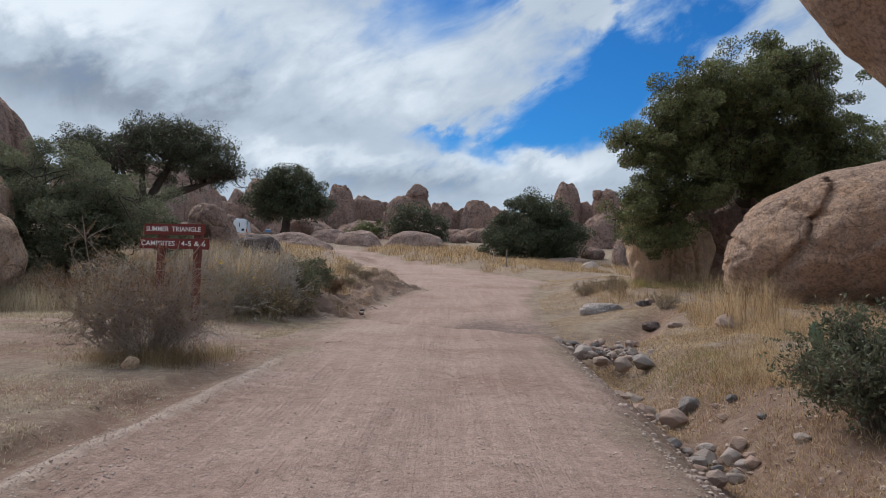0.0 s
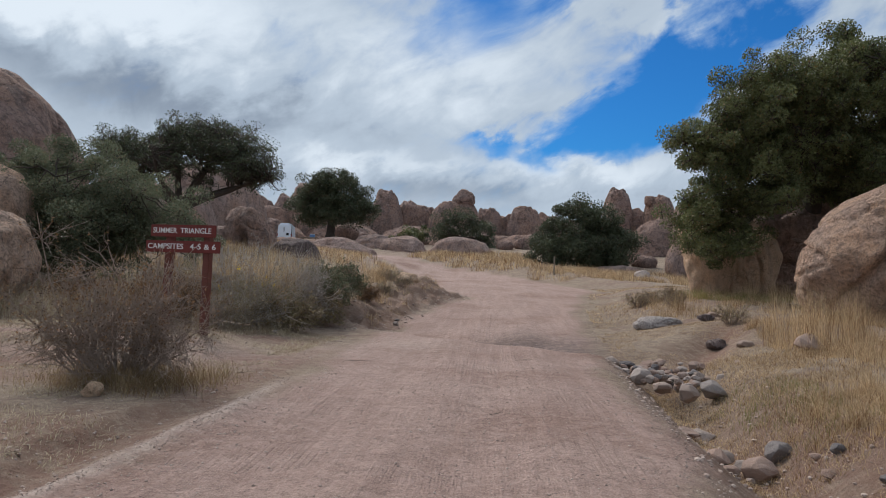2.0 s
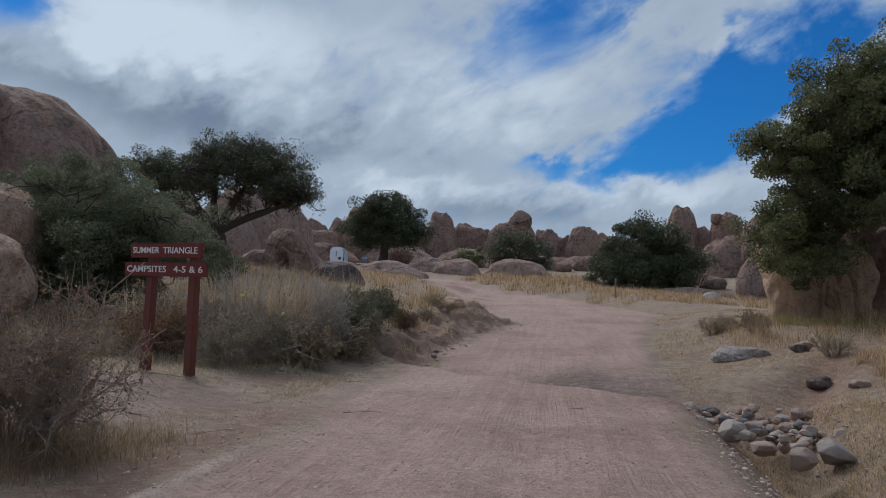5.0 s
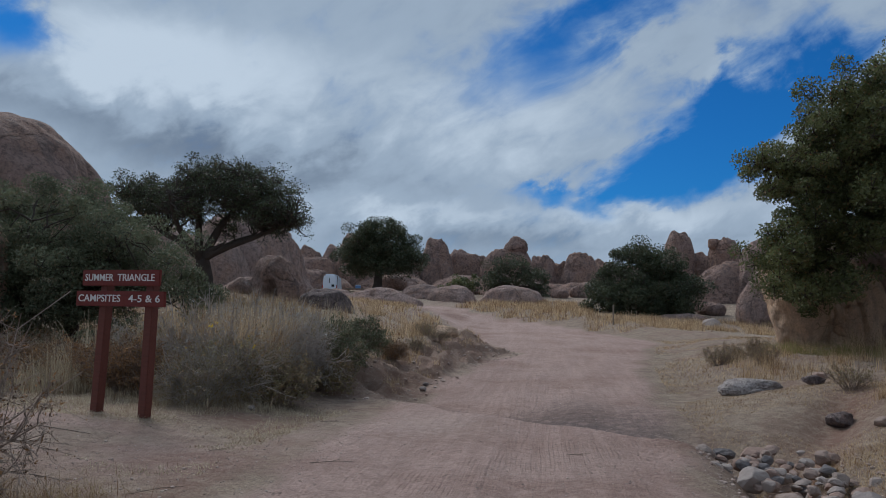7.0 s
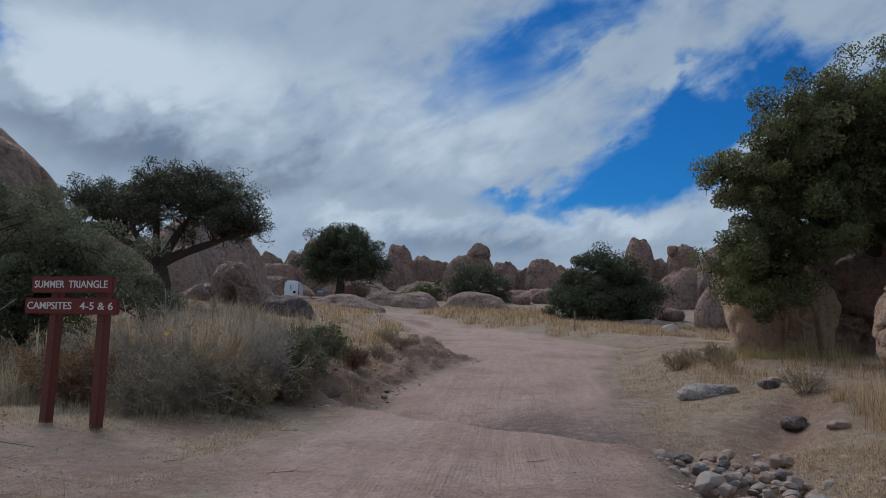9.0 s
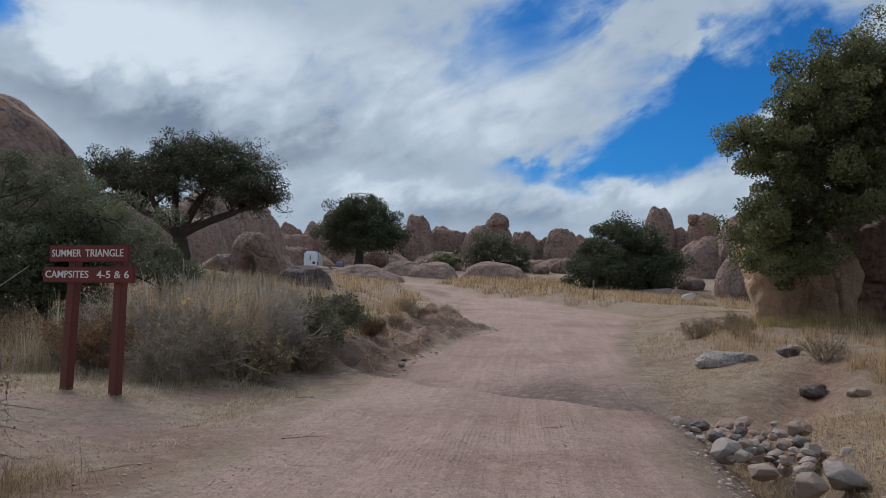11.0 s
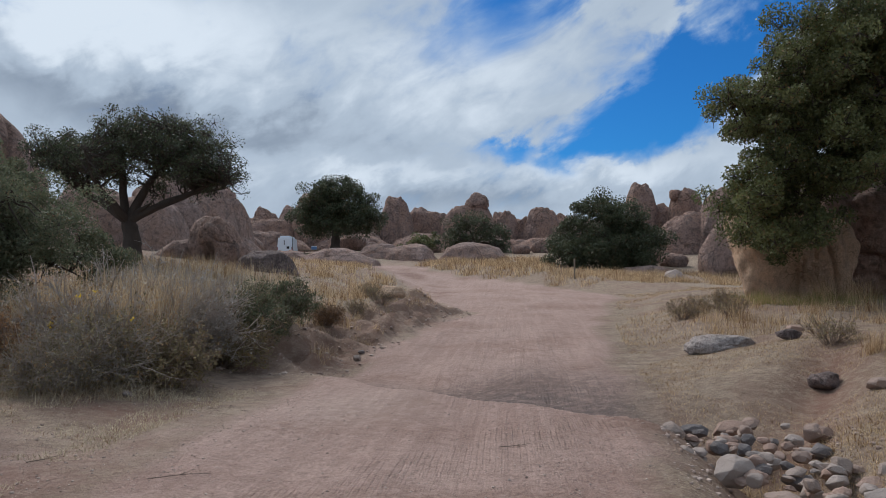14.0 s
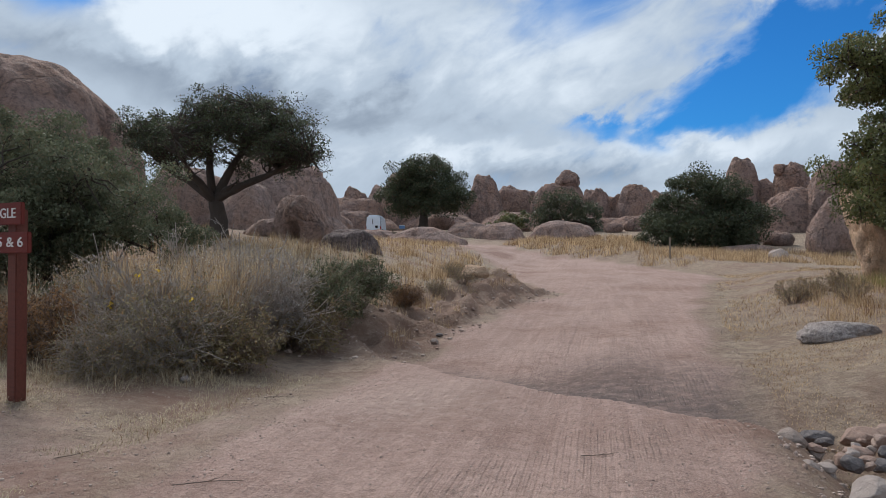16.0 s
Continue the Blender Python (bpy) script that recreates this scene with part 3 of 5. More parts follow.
pale_m = np.exp(-((xf - L) / 0.08) ** 2) * (1 - step(yf, 9.0, 11.5))
pale_m = np.maximum(pale_m, 0.42 * np.exp(-((xf + 1.2) / 0.9) ** 2 - ((yf - 16.4) / 1.3) ** 2))
gm.attributes.new("pale", "FLOAT", "POINT").data.foreach_set("value", pale_m.astype(np.float32))
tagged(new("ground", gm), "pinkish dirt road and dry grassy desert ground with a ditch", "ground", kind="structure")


def gz(x, y):
    return float(height(np.array([x]), np.array([y]))[0])


# ---- rocks ----
def sphere(level):
    bm = bmesh.new()
    bmesh.ops.create_icosphere(bm, subdivisions=level, radius=1)
    v = np.array([q.co for q in bm.verts])
    f = np.array([[q.index for q in p.verts] for p in bm.faces])
    bm.free()
    return v, f


BALLS = {k: sphere(k) for k in (2, 3, 4, 5, 6)}


def rock_mesh(name, dims, seed, level, mat, block=2.6, lump=0.16, cracks=0.05, lean=(0, 0), taper=0.0, dents=(), facets=0, sharp=14.0, flatness=0.84, splits=()):
    """A rounded weathered boulder in a box of the given size, standing on z = 0, sunk a little."""
    d, f = BALLS[level]
    s = 1 / (np.abs(d) ** block).sum(1) ** (1 / block)
    p = d * s[:, None]
    if facets:
        g = np.random.default_rng(seed * 7 + 1)
        nrm = unit(g.normal(size=(facets, 3)))
        far_off = g.uniform(flatness, flatness + 0.24, facets)
        cut = np.maximum(d @ nrm.T, 0.02) / far_off
        cut = np.concatenate([cut, 1.0 / s[:, None]], 1)
        p = d / ((cut ** sharp).sum(1) ** (1 / sharp))[:, None]
    big = fbm(d * 1.3, 3, seed, 0.5)
    small = fbm(d * 5.0, 3, seed + 40, 0.55)
    seam = np.exp(-(vnoise(d * 1.7 + 0.35 * np.stack([big, small, big], -1), seed + 80) / 0.035) ** 2)
    seam2 = np.exp(-(vnoise(d * np.array([1.2, 1.2, 3.4]), seed + 95) / 0.04) ** 2)
    p = p * (1 + lump * big + lump * 0.22 * small - cracks * (seam + 0.7 * seam2))[:, None]
    for way_in, wide, deep in dents:
        near_it = np.arccos(np.clip(d @ unit(np.array(way_in, float)), -1, 1))
        p = p * (1 - deep * (1 - step(near_it + 0.06 * small, wide * 0.55, wide)))[:, None]
    h = (p[:, 2] + 1) / 2
    p[:, :2] *= (1 - taper * np.clip(h, 0, 1))[:, None]
    p = p * np.array(dims) / 2
    for x0, wide, deep in splits:
        off = np.abs(p[:, 0] - x0 - 0.16 * vnoise(p * 0.7, seed + 5)) / wide
        p[:, 1] += deep * np.exp(-off ** 2) * (p[:, 1] < 0)
    p[:, 2] += dims[2] / 2
    p[:, 0] += lean[0] * p[:, 2]
    p[:, 1] += lean[1] * p[:, 2]
    return mesh_of(name, p, f, mat)


sky_group = "granite domes on the skyline"


def rock(name, x, y, z0, w, deep, h, seed, label, level=4, mat=None, turn=0, group="", category="rock", **shape):
    shape.setdefault("facets", 7)
    shape.setdefault("sharp", 9.0)
    ob = new(name, rock_mesh(name, (w, deep, h), seed, level, mat or ROCK_FAR, **shape))
    ob.matrix_world = pose(x, y, z0, 0, 0, turn)
    return tagged(ob, label, category, group)


far = "distant rounded pinkish-brown granite dome on the skyline"


def dome_mesh(name, w, deep, top, seed, mat, n=3.0, plan=2.5, lump=0.10, flute=0.07, lean=0.0, around=72, up=40):
    """A weathered dome with steep fluted sides and a rounded head, standing on z = 0."""
    a = np.arange(around) * 2 * np.pi / around
    phi = np.linspace(0, np.pi / 2, up) ** 1.0
    ca, sa_ = np.cos(a), np.sin(a)
    px = np.sign(ca) * np.abs(ca) ** (2 / plan)
    py = np.sign(sa_) * np.abs(sa_) ** (2 / plan)
    rr, hh = np.cos(phi) ** (2 / n), np.sin(phi) ** (2 / n)
    rr[-1] = 0.0
    q = np.stack([rr[:, None] * px, rr[:, None] * py, hh[:, None] * np.ones(around)], -1).reshape(-1, 3)
    d = q * np.array([1, 1, 0.9])
    runs = fbm(d * np.array([3.2, 3.2, 0.7]), 3, seed + 30, 0.55)
    ledges = fbm(d * np.array([1.2, 1.2, 4.2]), 3, seed + 60, 0.5)
    joint = np.exp(-(vnoise(d * np.array([2.3, 2.3, 0.5]), seed + 90) / 0.06) ** 2) + 0.6 * np.exp(-(vnoise(d * np.array([0.8, 0.8, 2.6]), seed + 95) / 0.05) ** 2)
    k = 1 + lump * fbm(d * 1.5, 3, seed) + flute * (0.6 * runs + 0.5 * ledges) - 0.055 * joint
    q[:, :2] *= (k * (1 + 0.06 * (1 - q[:, 2])))[:, None]
    q[:, 2] *= 1 + 0.5 * (k - 1) * (q[:, 2] > 0.3)
    q = q * np.array([w / 2, deep / 2, top])
    q[:, 0] += lean * q[:, 2]
    b = (np.arange(up - 1) * around)[:, None]
    j, j2 = np.arange(around)[None], (np.arange(around)[None] + 1) % around
    f = np.stack([b + j, b + j2, b + around + j2, b + around + j], -1).reshape(-1, 4)
    return mesh_of(name, q, f, mat)


def dome(name, x, y, w, deep, top, seed, label, group=sky_group, mat=None, turn=0, z0=0.0, **shape):
    ob = new(name, dome_mesh(name, w, deep, top - z0, seed, mat or ROCK_FAR, **shape))
    ob.matrix_world = pose(x, y, z0, 0, 0, turn)
    return tagged(ob, label, "rock", group)


# the row straight ahead
wall = "long granite wall joining the domes of the skyline"
dome("granite_dome", -33.4, 109, 4.6, 6, 10.4, 11, far)
dome("granite_dome", -30.0, 110, 4.4, 6, 11.1, 12, far)
dome("granite_dome", -26.0, 108, 6.6, 7, 12.1, 13, far, n=2.7)
dome("granite_wall", -33.0, 106, 10.0, 6, 8.9, 14, wall, n=4.0)
dome("granite_wall", -20.5, 113, 8.0, 6, 9.0, 15, wall, n=3.0)
dome("granite_dome", -15.7, 113, 5.2, 6, 12.3, 16, "tall bullet-shaped granite dome with streaked sides", n=2.7)
dome("granite_wall", -12.0, 118, 6.6, 6, 10.5, 17, wall, n=5.5, plan=3.5)
dome("granite_dome", -5.7, 115, 8.2, 6, 10.9, 18, "granite dome that carries a balanced head of rock", n=3.8, lump=0.06)
rock("balanced_rock", -4.5, 114.5, 9.9, 3.0, 2.8, 2.85, 17, "knob-shaped granite head balanced on a dome", group=sky_group, lump=0.16, lean=(0.12, 0), taper=-0.1)
dome("granite_wall", -0.4, 117, 4.2, 5, 10.0, 19, wall, n=5.0)
dome("granite_wall", 2.0, 118, 3.6, 5, 9.4, 20, wall, n=4.0)
dome("granite_dome", 4.8, 116, 6.0, 6, 10.9, 21, far, n=3.2, lump=0.05)
dome("granite_dome", 8.4, 120, 4.4, 5, 9.95, 22, far)
dome("granite_wall", 12.6, 119, 8.5, 6, 9.2, 23, wall, n=3.6)
# smooth benches at the foot of the row
bench = "smooth bench of bare granite below the skyline domes"
for k, (x, y, w, top) in enumerate(((-29.5, 99, 12, 6.3), (-20.0, 104, 13, 6.6), (-11.5, 108, 11, 6.5), (-4.0, 106, 12, 6.0), (4.5, 105, 12, 6.0), (12.0, 103, 10, 6.2), (-37, 100, 10, 7.0))):
    dome("granite_bench", x, y, w, 8, top, 200 + k, bench, n=2.3, lump=0.16)
# the mass to the right, behind the oaks
dome("granite_dome", 15.4, 97, 3.9, 5, 11.7, 24, "tall narrow granite dome rising behind an oak", n=3.2, lump=0.05)
dome("granite_wall", 17.7, 98, 6.0, 5, 8.9, 25, wall, n=3.4)
dome("granite_dome", 20.0, 95, 4.0, 5, 10.4, 26, far, n=4.2)
rock("balanced_rock", 18.75, 94, 9.3, 1.3, 1.3, 1.35, 126, "small rounded granite knob on a ledge", group=sky_group, lump=0.1)
dome("granite_dome", 22.2, 86, 6.8, 7, 9.8, 27, far, n=2.8)
dome("granite_dome", 17.6, 87, 7.5, 6, 7.4, 28, "sloping granite shoulder below taller domes", n=2.2, lean=0.12)
dome("granite_dome", 28.5, 84, 9, 7, 11, 29, far)
dome("granite_bench", 12.4, 88, 6, 5, 5.6, 30, "low granite ledge behind a dark oak", n=2.4)
rock("standing_rock", 15.6, 65, 0.2, 3.4, 3.0, 4.9, 31, "upright grey-pink split granite block in dry grass", mat=ROCK_MID, lean=(0.10, 0), taper=0.3, facets=13, sharp=26.0, lump=0.06, flatness=0.78)
rock("flat_rock", 10.4, 67, 0.2, 4.6, 3, 1.7, 32, "low flat granite slab in front of an oak", mat=ROCK_MID)
# low whalebacks beside the road
low = "low rounded whaleback of bare granite beside the road"
for x, y, w, top, sd in ((-14.0, 69, 7.0, 3.5, 35), (-12.8, 84, 5.0, 4.6, 33), (-9.3, 82, 4.8, 4.45, 36), (-3.0, 79, 6.2, 4.3, 34)):
    dome("granite_ledge", x, y, w, 4.5, top, sd, low, group="whalebacks beside the road", mat=ROCK_MID, n=2.0, lump=0.13, flute=0.06, z0=gz(x, y) - 0.4)
rock("granite_ledge", -19.6, 73, 1.5, 5.0, 3, 2.0, 37, low, level=5, mat=ROCK_MID, block=2.0, lump=0.2, facets=11, sharp=12.0)
rock("granite_ledge", -25.9, 78.5, 1.6, 5.6, 3, 4.0, 51, "granite ledge that half hides a parked van", mat=ROCK_MID)
# left side
dome("granite_cliff", -36.7, 43.5, 24.2, 14, 12.5, 38, "huge smooth granite outcrop rising above the trees", group="", n=3.4, plan=2.4, lump=0.035, flute=0.075, around=200, up=110)
dome("granite_dome", -19.2, 52, 7.6, 7, 7.5, 39, "broad granite dome behind an oak", group="", mat=ROCK_MID, n=3.4, lump=0.07, around=110, up=60)
dome("granite_dome", -23.6, 50, 7.5, 6, 6.6, 40, "granite dome partly hidden by an oak", group="", mat=ROCK_MID, n=2.8)
dome("granite_slab", -18.4, 46.5, 3.8, 4, 5.3, 47, "leaning granite slab in front of a broad dome", group="", mat=ROCK_MID, n=2.3, lean=0.05)
dome("granite_bench", -16.6, 52, 4.6, 6, 3.9, 48, "smooth granite slope behind a hollowed boulder", group="", mat=ROCK_MID, n=2.2)
dome("granite_dome", -27.3, 92, 8.0, 5, 6.4, 41, "rounded granite bench behind a van", group="", n=2.6)
rock("hollow_rock", -12.2, 40, 0.3, 3.0, 2.8, 3.6, 42, "granite boulder with a dark weathered hollow", level=6, mat=ROCK_MID, taper=0.22, lean=(-0.05, 0), dents=(((-0.10, -1, 0.10), 0.36, 0.6),))
rock("hollow_rock", -14.0, 40.2, 0.6, 2.6, 2.2, 2.5, 55, "low granite boulder with a shaded undercut", level=5, mat=ROCK_MID, dents=(((0.1, -1, -0.05), 0.42, 0.35),))
rock("dark_boulder", -9.1, 37.2, 0.45, 2.6, 1.9, 2.15, 43, "dark grey angular boulder above dry grass", level=5, mat=ROCK_DARK, facets=12, sharp=18.0, lump=0.12, cracks=0.08, flatness=0.72, taper=0.18, lean=(-0.06, 0))
rock("granite_boulder", -14.2, 21.2, -0.2, 3.8, 3.2, 4.0, 44, "rounded granite boulder beside a grey-green shrub", level=5, mat=ROCK)
rock("granite_boulder", -12.3, 18.0, -0.3, 3.8, 2.8, 2.6, 45, "low rounded granite boulder behind tall grass", level=5, mat=ROCK)
# right side
rock("granite_boulder", 12.75, 22.9, -0.5, 12.2, 6.0, 5.5, 46, "large pinkish granite boulder with a vertical crack", level=6, mat=ROCK, block=1.85, lean=(0.66, 0.0), lump=0.08, cracks=0.04, facets=16, sharp=11.0, splits=((-4.3, 0.10, 0.28), (-1.2, 0.12, 0.2)))
rock("granite_column", 13.4, 34.2, -0.6, 6.4, 4.6, 6.0, 47, "tall shaded granite block under an oak crown", level=6, mat=ROCK_MID, block=3.2, taper=-0.14, lump=0.13, cracks=0.08, facets=12, sharp=18.0)
rock("rock_buttress", 10.1, 32.2, -0.6, 3.3, 2.6, 4.2, 53, "pale tan rough foot of a granite block split by joints", level=6, mat=ROCK_WARM, lean=(-0.16, 0.05), taper=-0.12, block=3.6, lump=0.16, cracks=0.09, facets=15, sharp=34.0, flatness=0.70, splits=((-0.7, 0.05, 0.10), (0.45, 0.08, 0.16)))
rock("granite_boulder", 18.6, 39, 0.0, 6.0, 5, 7.3, 48, "granite boulder behind an oak trunk", level=5, mat=ROCK)
rock("supporting_boulder", 14.0, 15.6, -0.4, 6.4, 6.0, 6.0, 50, "granite boulder that carries an overhanging block", level=5, mat=ROCK)
rock("overhanging_boulder", 12.0, 14.4, 4.0, 11.8, 6.5, 7.3, 49, "high overhanging granite block above the ditch", level=6, mat=ROCK, block=2.1, lump=0.07)

# boulders strewn over the slope below the domes
g = np.random.default_rng(91)
FALLEN = [rock_mesh("boulder", (1, 0.9, 0.85), 400 + k, 3, ROCK_FAR, lump=0.14, facets=9, sharp=12.0) for k in range(6)]
for k in range(26):
    x, y, w = g.uniform(-38, 27), g.uniform(97, 112), g.uniform(1.8, 5.0)
    ob = new("boulder", FALLEN[k % 6])
    ob.matrix_world = pose(x, y, gz(x, y) - 0.2 * w, 0, 0, g.uniform(0, 360)) @ Matrix.Diagonal((w, w, w * g.uniform(0.6, 1.0), 1))
    tagged(ob, "rounded granite boulder strewn below the domes", "rock", "boulders below the domes")
for k, (x, y, w) in enumerate(((12.5, 76, 3.0), (14.2, 73, 2.4), (17.8, 70, 3.2), (19.5, 66, 2.6), (12.0, 80, 3.4), (4.0, 90, 3.0), (1.5, 88, 2.2), (6.5, 92, 3.2), (18.2, 61, 2.2), (-15.5, 76, 2.0), (-17.8, 77, 1.6))):
    ob = new("boulder", FALLEN[k % 6])
    ob.matrix_world = pose(x, y, gz(x, y) - 0.2 * w, 0, 0, 47 * k) @ Matrix.Diagonal((w, w, w * 0.8, 1))
    tagged(ob, "rounded granite boulder in dry grass", "rock", "boulders beside the far bend")

# ---- sign ----
def box(bm, size, at, turn=None, bevel=0.006):
    r = bmesh.ops.create_cube(bm, size=1)
    m = Matrix.LocRotScale(at, turn, size)
    bmesh.ops.transform(bm, matrix=m, verts=r["verts"])
    if bevel:
        edges = list({e for v in r["verts"] for e in v.link_edges})
        bmesh.ops.bevel(bm, geom=edges, offset=bevel, segments=2, affect="EDGES")
    return bm


def lettering(text, size, wide, parent, at, label):
    cu = bpy.data.curves.new("lettering", "FONT")
    cu.body, cu.size, cu.extrude, cu.align_x, cu.align_y = text, size, 0.004, "CENTER", "CENTER"
    cu.offset, cu.resolution_u = 0.0008, 3
    tmp = bpy.data.objects.new("lettering_tmp", cu)
    scene.collection.objects.link(tmp)
    bpy.context.view_layer.update()
    me = bpy.data.meshes.new_from_object(tmp.evaluated_get(bpy.context.evaluated_depsgraph_get()))
    got = tmp.dimensions.x
    bpy.data.objects.remove(tmp)
    # one mesh for each letter: cut the word where no stroke spans it
    co = np.array([v.co for v in me.vertices])
    spans = sorted((co[list(p.vertices), 0].min(), co[list(p.vertices), 0].max()) for p in me.polygons)
    cuts = [list(spans[0])]
    for lo, hi in spans[1:]:
        if lo > cuts[-1][1] + 1e-4:
            cuts.append([lo, hi])
        cuts[-1][1] = max(cuts[-1][1], hi)
    for lo, hi in cuts:
        bm = bmesh.new()
        bm.from_mesh(me)
        bmesh.ops.delete(bm, geom=[v for v in bm.verts if not lo - 1e-4 <= v.co.x <= hi + 1e-4], context="VERTS")
        bmesh.ops.remove_doubles(bm, verts=bm.verts, dist=1e-5)
        part("letter", bm, LETTER, parent, label).matrix_basis = pose(*at, 90, 0, 0) @ Matrix.Diagonal((wide / max(got, 0.01), 1, 1, 1))
    bpy.data.meshes.remove(me)


sign = thing("campsite_sign", (-5.30, 14.80, gz(-5.25, 14.8) + 0.08), "reddish-brown wooden sign with white lettering on two posts", "sign")
sign.rotation_euler = (0, 0, radians(-13.5))
for px, top_shift in ((-0.38, 0.07), (0.44, 0.03)):
    bm = box(bmesh.new(), (0.125, 0.125, 2.02), (0, 0, 0.80), bevel=0.008)
    ob = part("post", bm, POST_PAINT, sign)
    ob.matrix_basis = pose(px, 0.085, 0, 0, math.degrees(math.atan2(top_shift, 1.6)), 0)
    ob.scale = (1, 1, 0.985)
for wide, high, mid, text in ((1.33, 0.215, 1.735, (("SUMMER", -0.365, 0.50), ("TRIANGLE", 0.275, 0.63))), (1.52, 0.205, 1.455, (("CAMPSITES", -0.345, 0.74), ("4-5 & 6", 0.43, 0.53)))):
    bm = box(bmesh.new(), (wide, 0.045, high), (0, 0, mid), bevel=0.007)
    brd = part("board", bm, SIGN_PAINT, sign, "reddish-brown painted plank")
    for word, at_x, word_w in text:
        lettering(word, 0.135, word_w, brd, (at_x, -0.0245, mid), "white painted letters")


# ---- trees ----
def tree(name, base, fork, trunk_r, crowns, per_lobe, lobes, lobe_r, leaf, mat, seed, label, category="tree", flat=0.85, shell=0.35, limbs_n=9, spread_of=3, stout=0.5):
    """An oak: a leaning trunk, limbs to every lobe of the crown, and leaves in clumps."""
    g = np.random.default_rng(seed)
    base, fork = np.array(base, float), np.array(fork, float)
    ob = thing(name, base, label, category)
    cents, total = [], sum(np.prod(r) ** 0.56 for _, r in crowns)
    for c, r in crowns:
        n = max(4, int(lobes * np.prod(r) ** 0.56 / total))
        # boughs over the shell of the crown, each a flat spray of clumps
        m = max(3, n // spread_of)
        d = unit(g.normal(size=(m, 3)) + np.array([0, -0.15, 0.2]))
        rad = shell + (1.0 - shell) * g.random((m, 1)) ** 0.6
        boughs = np.array(c) + d * rad * np.array(r)
        k = g.integers(0, m, n)
        spray = g.normal(size=(n, 3)) * np.array([1.0, 1.0, 0.7]) * min(lobe_r * 1.1, 0.5)
        spray[:, 2] -= 0.12 * np.hypot(spray[:, 0], spray[:, 1])
        cents.append(boughs[k] + spray)
    cents = np.concatenate(cents) - base
    f = fork - base
    t = np.linspace(0, 1, 8)[:, None]
    bend = np.array([g.normal() * 0.12, g.normal() * 0.12, 0]) * np.linalg.norm(f)
    trunk = f * t + bend * np.sin(t * np.pi) * 0.5
    wood = [tubes(trunk[None], (trunk_r * (1.30 - 0.42 * t[:, 0] + 0.4 * np.exp(-t[:, 0] * 9) + 0.07 * np.sin(t[:, 0] * 17)))[None], 10)]
    k = min(limbs_n, len(cents))
    picks = [int(np.argmax(cents[:, 0])), int(np.argmin(cents[:, 0]))]
    while len(picks) < k:
        dist = np.min(np.linalg.norm(cents[:, None] - cents[picks][None], axis=2), 1)
        picks.append(int(np.argmax(dist)))
    ends = cents[picks] * 0.92 + f * 0.08
    t = np.linspace(0, 1, 9)[None, :, None]
    limbs = f + (ends[:, None] - f) * t + np.array([0, 0, 1.0]) * (np.sin(t * np.pi) * 0.07 * np.linalg.norm(ends - f, axis=1)[:, None, None])
    limbs = limbs + g.normal(size=(k, 1, 3)) * 0.045 * np.linalg.norm(ends - f, axis=1)[:, None, None] * np.sin(t * np.pi)
    limbs = limbs + np.cumsum(g.normal(size=(k, 9, 3)), 1) * 0.05 * np.sin(t * np.pi)
    wood.append(tubes(limbs, trunk_r * stout * (1.0 - 0.85 * t[..., 0]) * np.ones((k, 1)), 7))
    nodes = limbs[:, 2:].reshape(-1, 3)
    near = nodes[np.argmin(np.linalg.norm(cents[:, None] - nodes[None], axis=2), 1)]
    t = np.linspace(0, 1, 6)[None, :, None]
    tw = near[:, None] + (cents - near)[:, None] * t + g.normal(size=(len(cents), 6, 3)) * 0.05 * np.sin(t * np.pi)
    tw = tw[np.linalg.norm(cents - near, axis=1) < 1.5]
    wood.append(tubes(tw, trunk_r * 0.14 * (1.0 - 0.75 * t[..., 0]) * np.ones((len(tw), 1)), 5))
    side = unit(g.normal(size=(len(cents), 6, 3))) * lobe_r * 0.9 + cents[:, None]
    t = np.linspace(0, 1, 4)[None, :, None]
    st = np.repeat(cents, 6, 0)
    tw = st[:, None] + (side.reshape(-1, 3) - st)[:, None] * t
    wood.append(tubes(tw, trunk_r * 0.045 * (1 - 0.7 * t[..., 0]) * np.ones((len(st), 1)), 3))
    v, fc = joined(*wood)
    child(new("trunk", mesh_of("trunk", v, fc, BARK)), ob)
    n = len(cents) * per_lobe
    d = unit(g.normal(size=(n, 3)))
    d[:, 2] = np.abs(d[:, 2]) * g.choice([1, 1, -0.7], n)
    rad = lobe_r * g.uniform(0.6, 1.35, (len(cents), 1)).repeat(per_lobe, 0) * (0.45 + 0.6 * g.random((n, 1)) ** 0.6)
    pos = np.repeat(cents, per_lobe, 0) + d * rad * np.array([1, 1, flat])
    v, fc = leaf_quads(pos, np.full(n, leaf), 0.5, 0.5, g)
    child(new("crown", mesh_of("crown", v, fc, mat, False)), ob)
    return ob


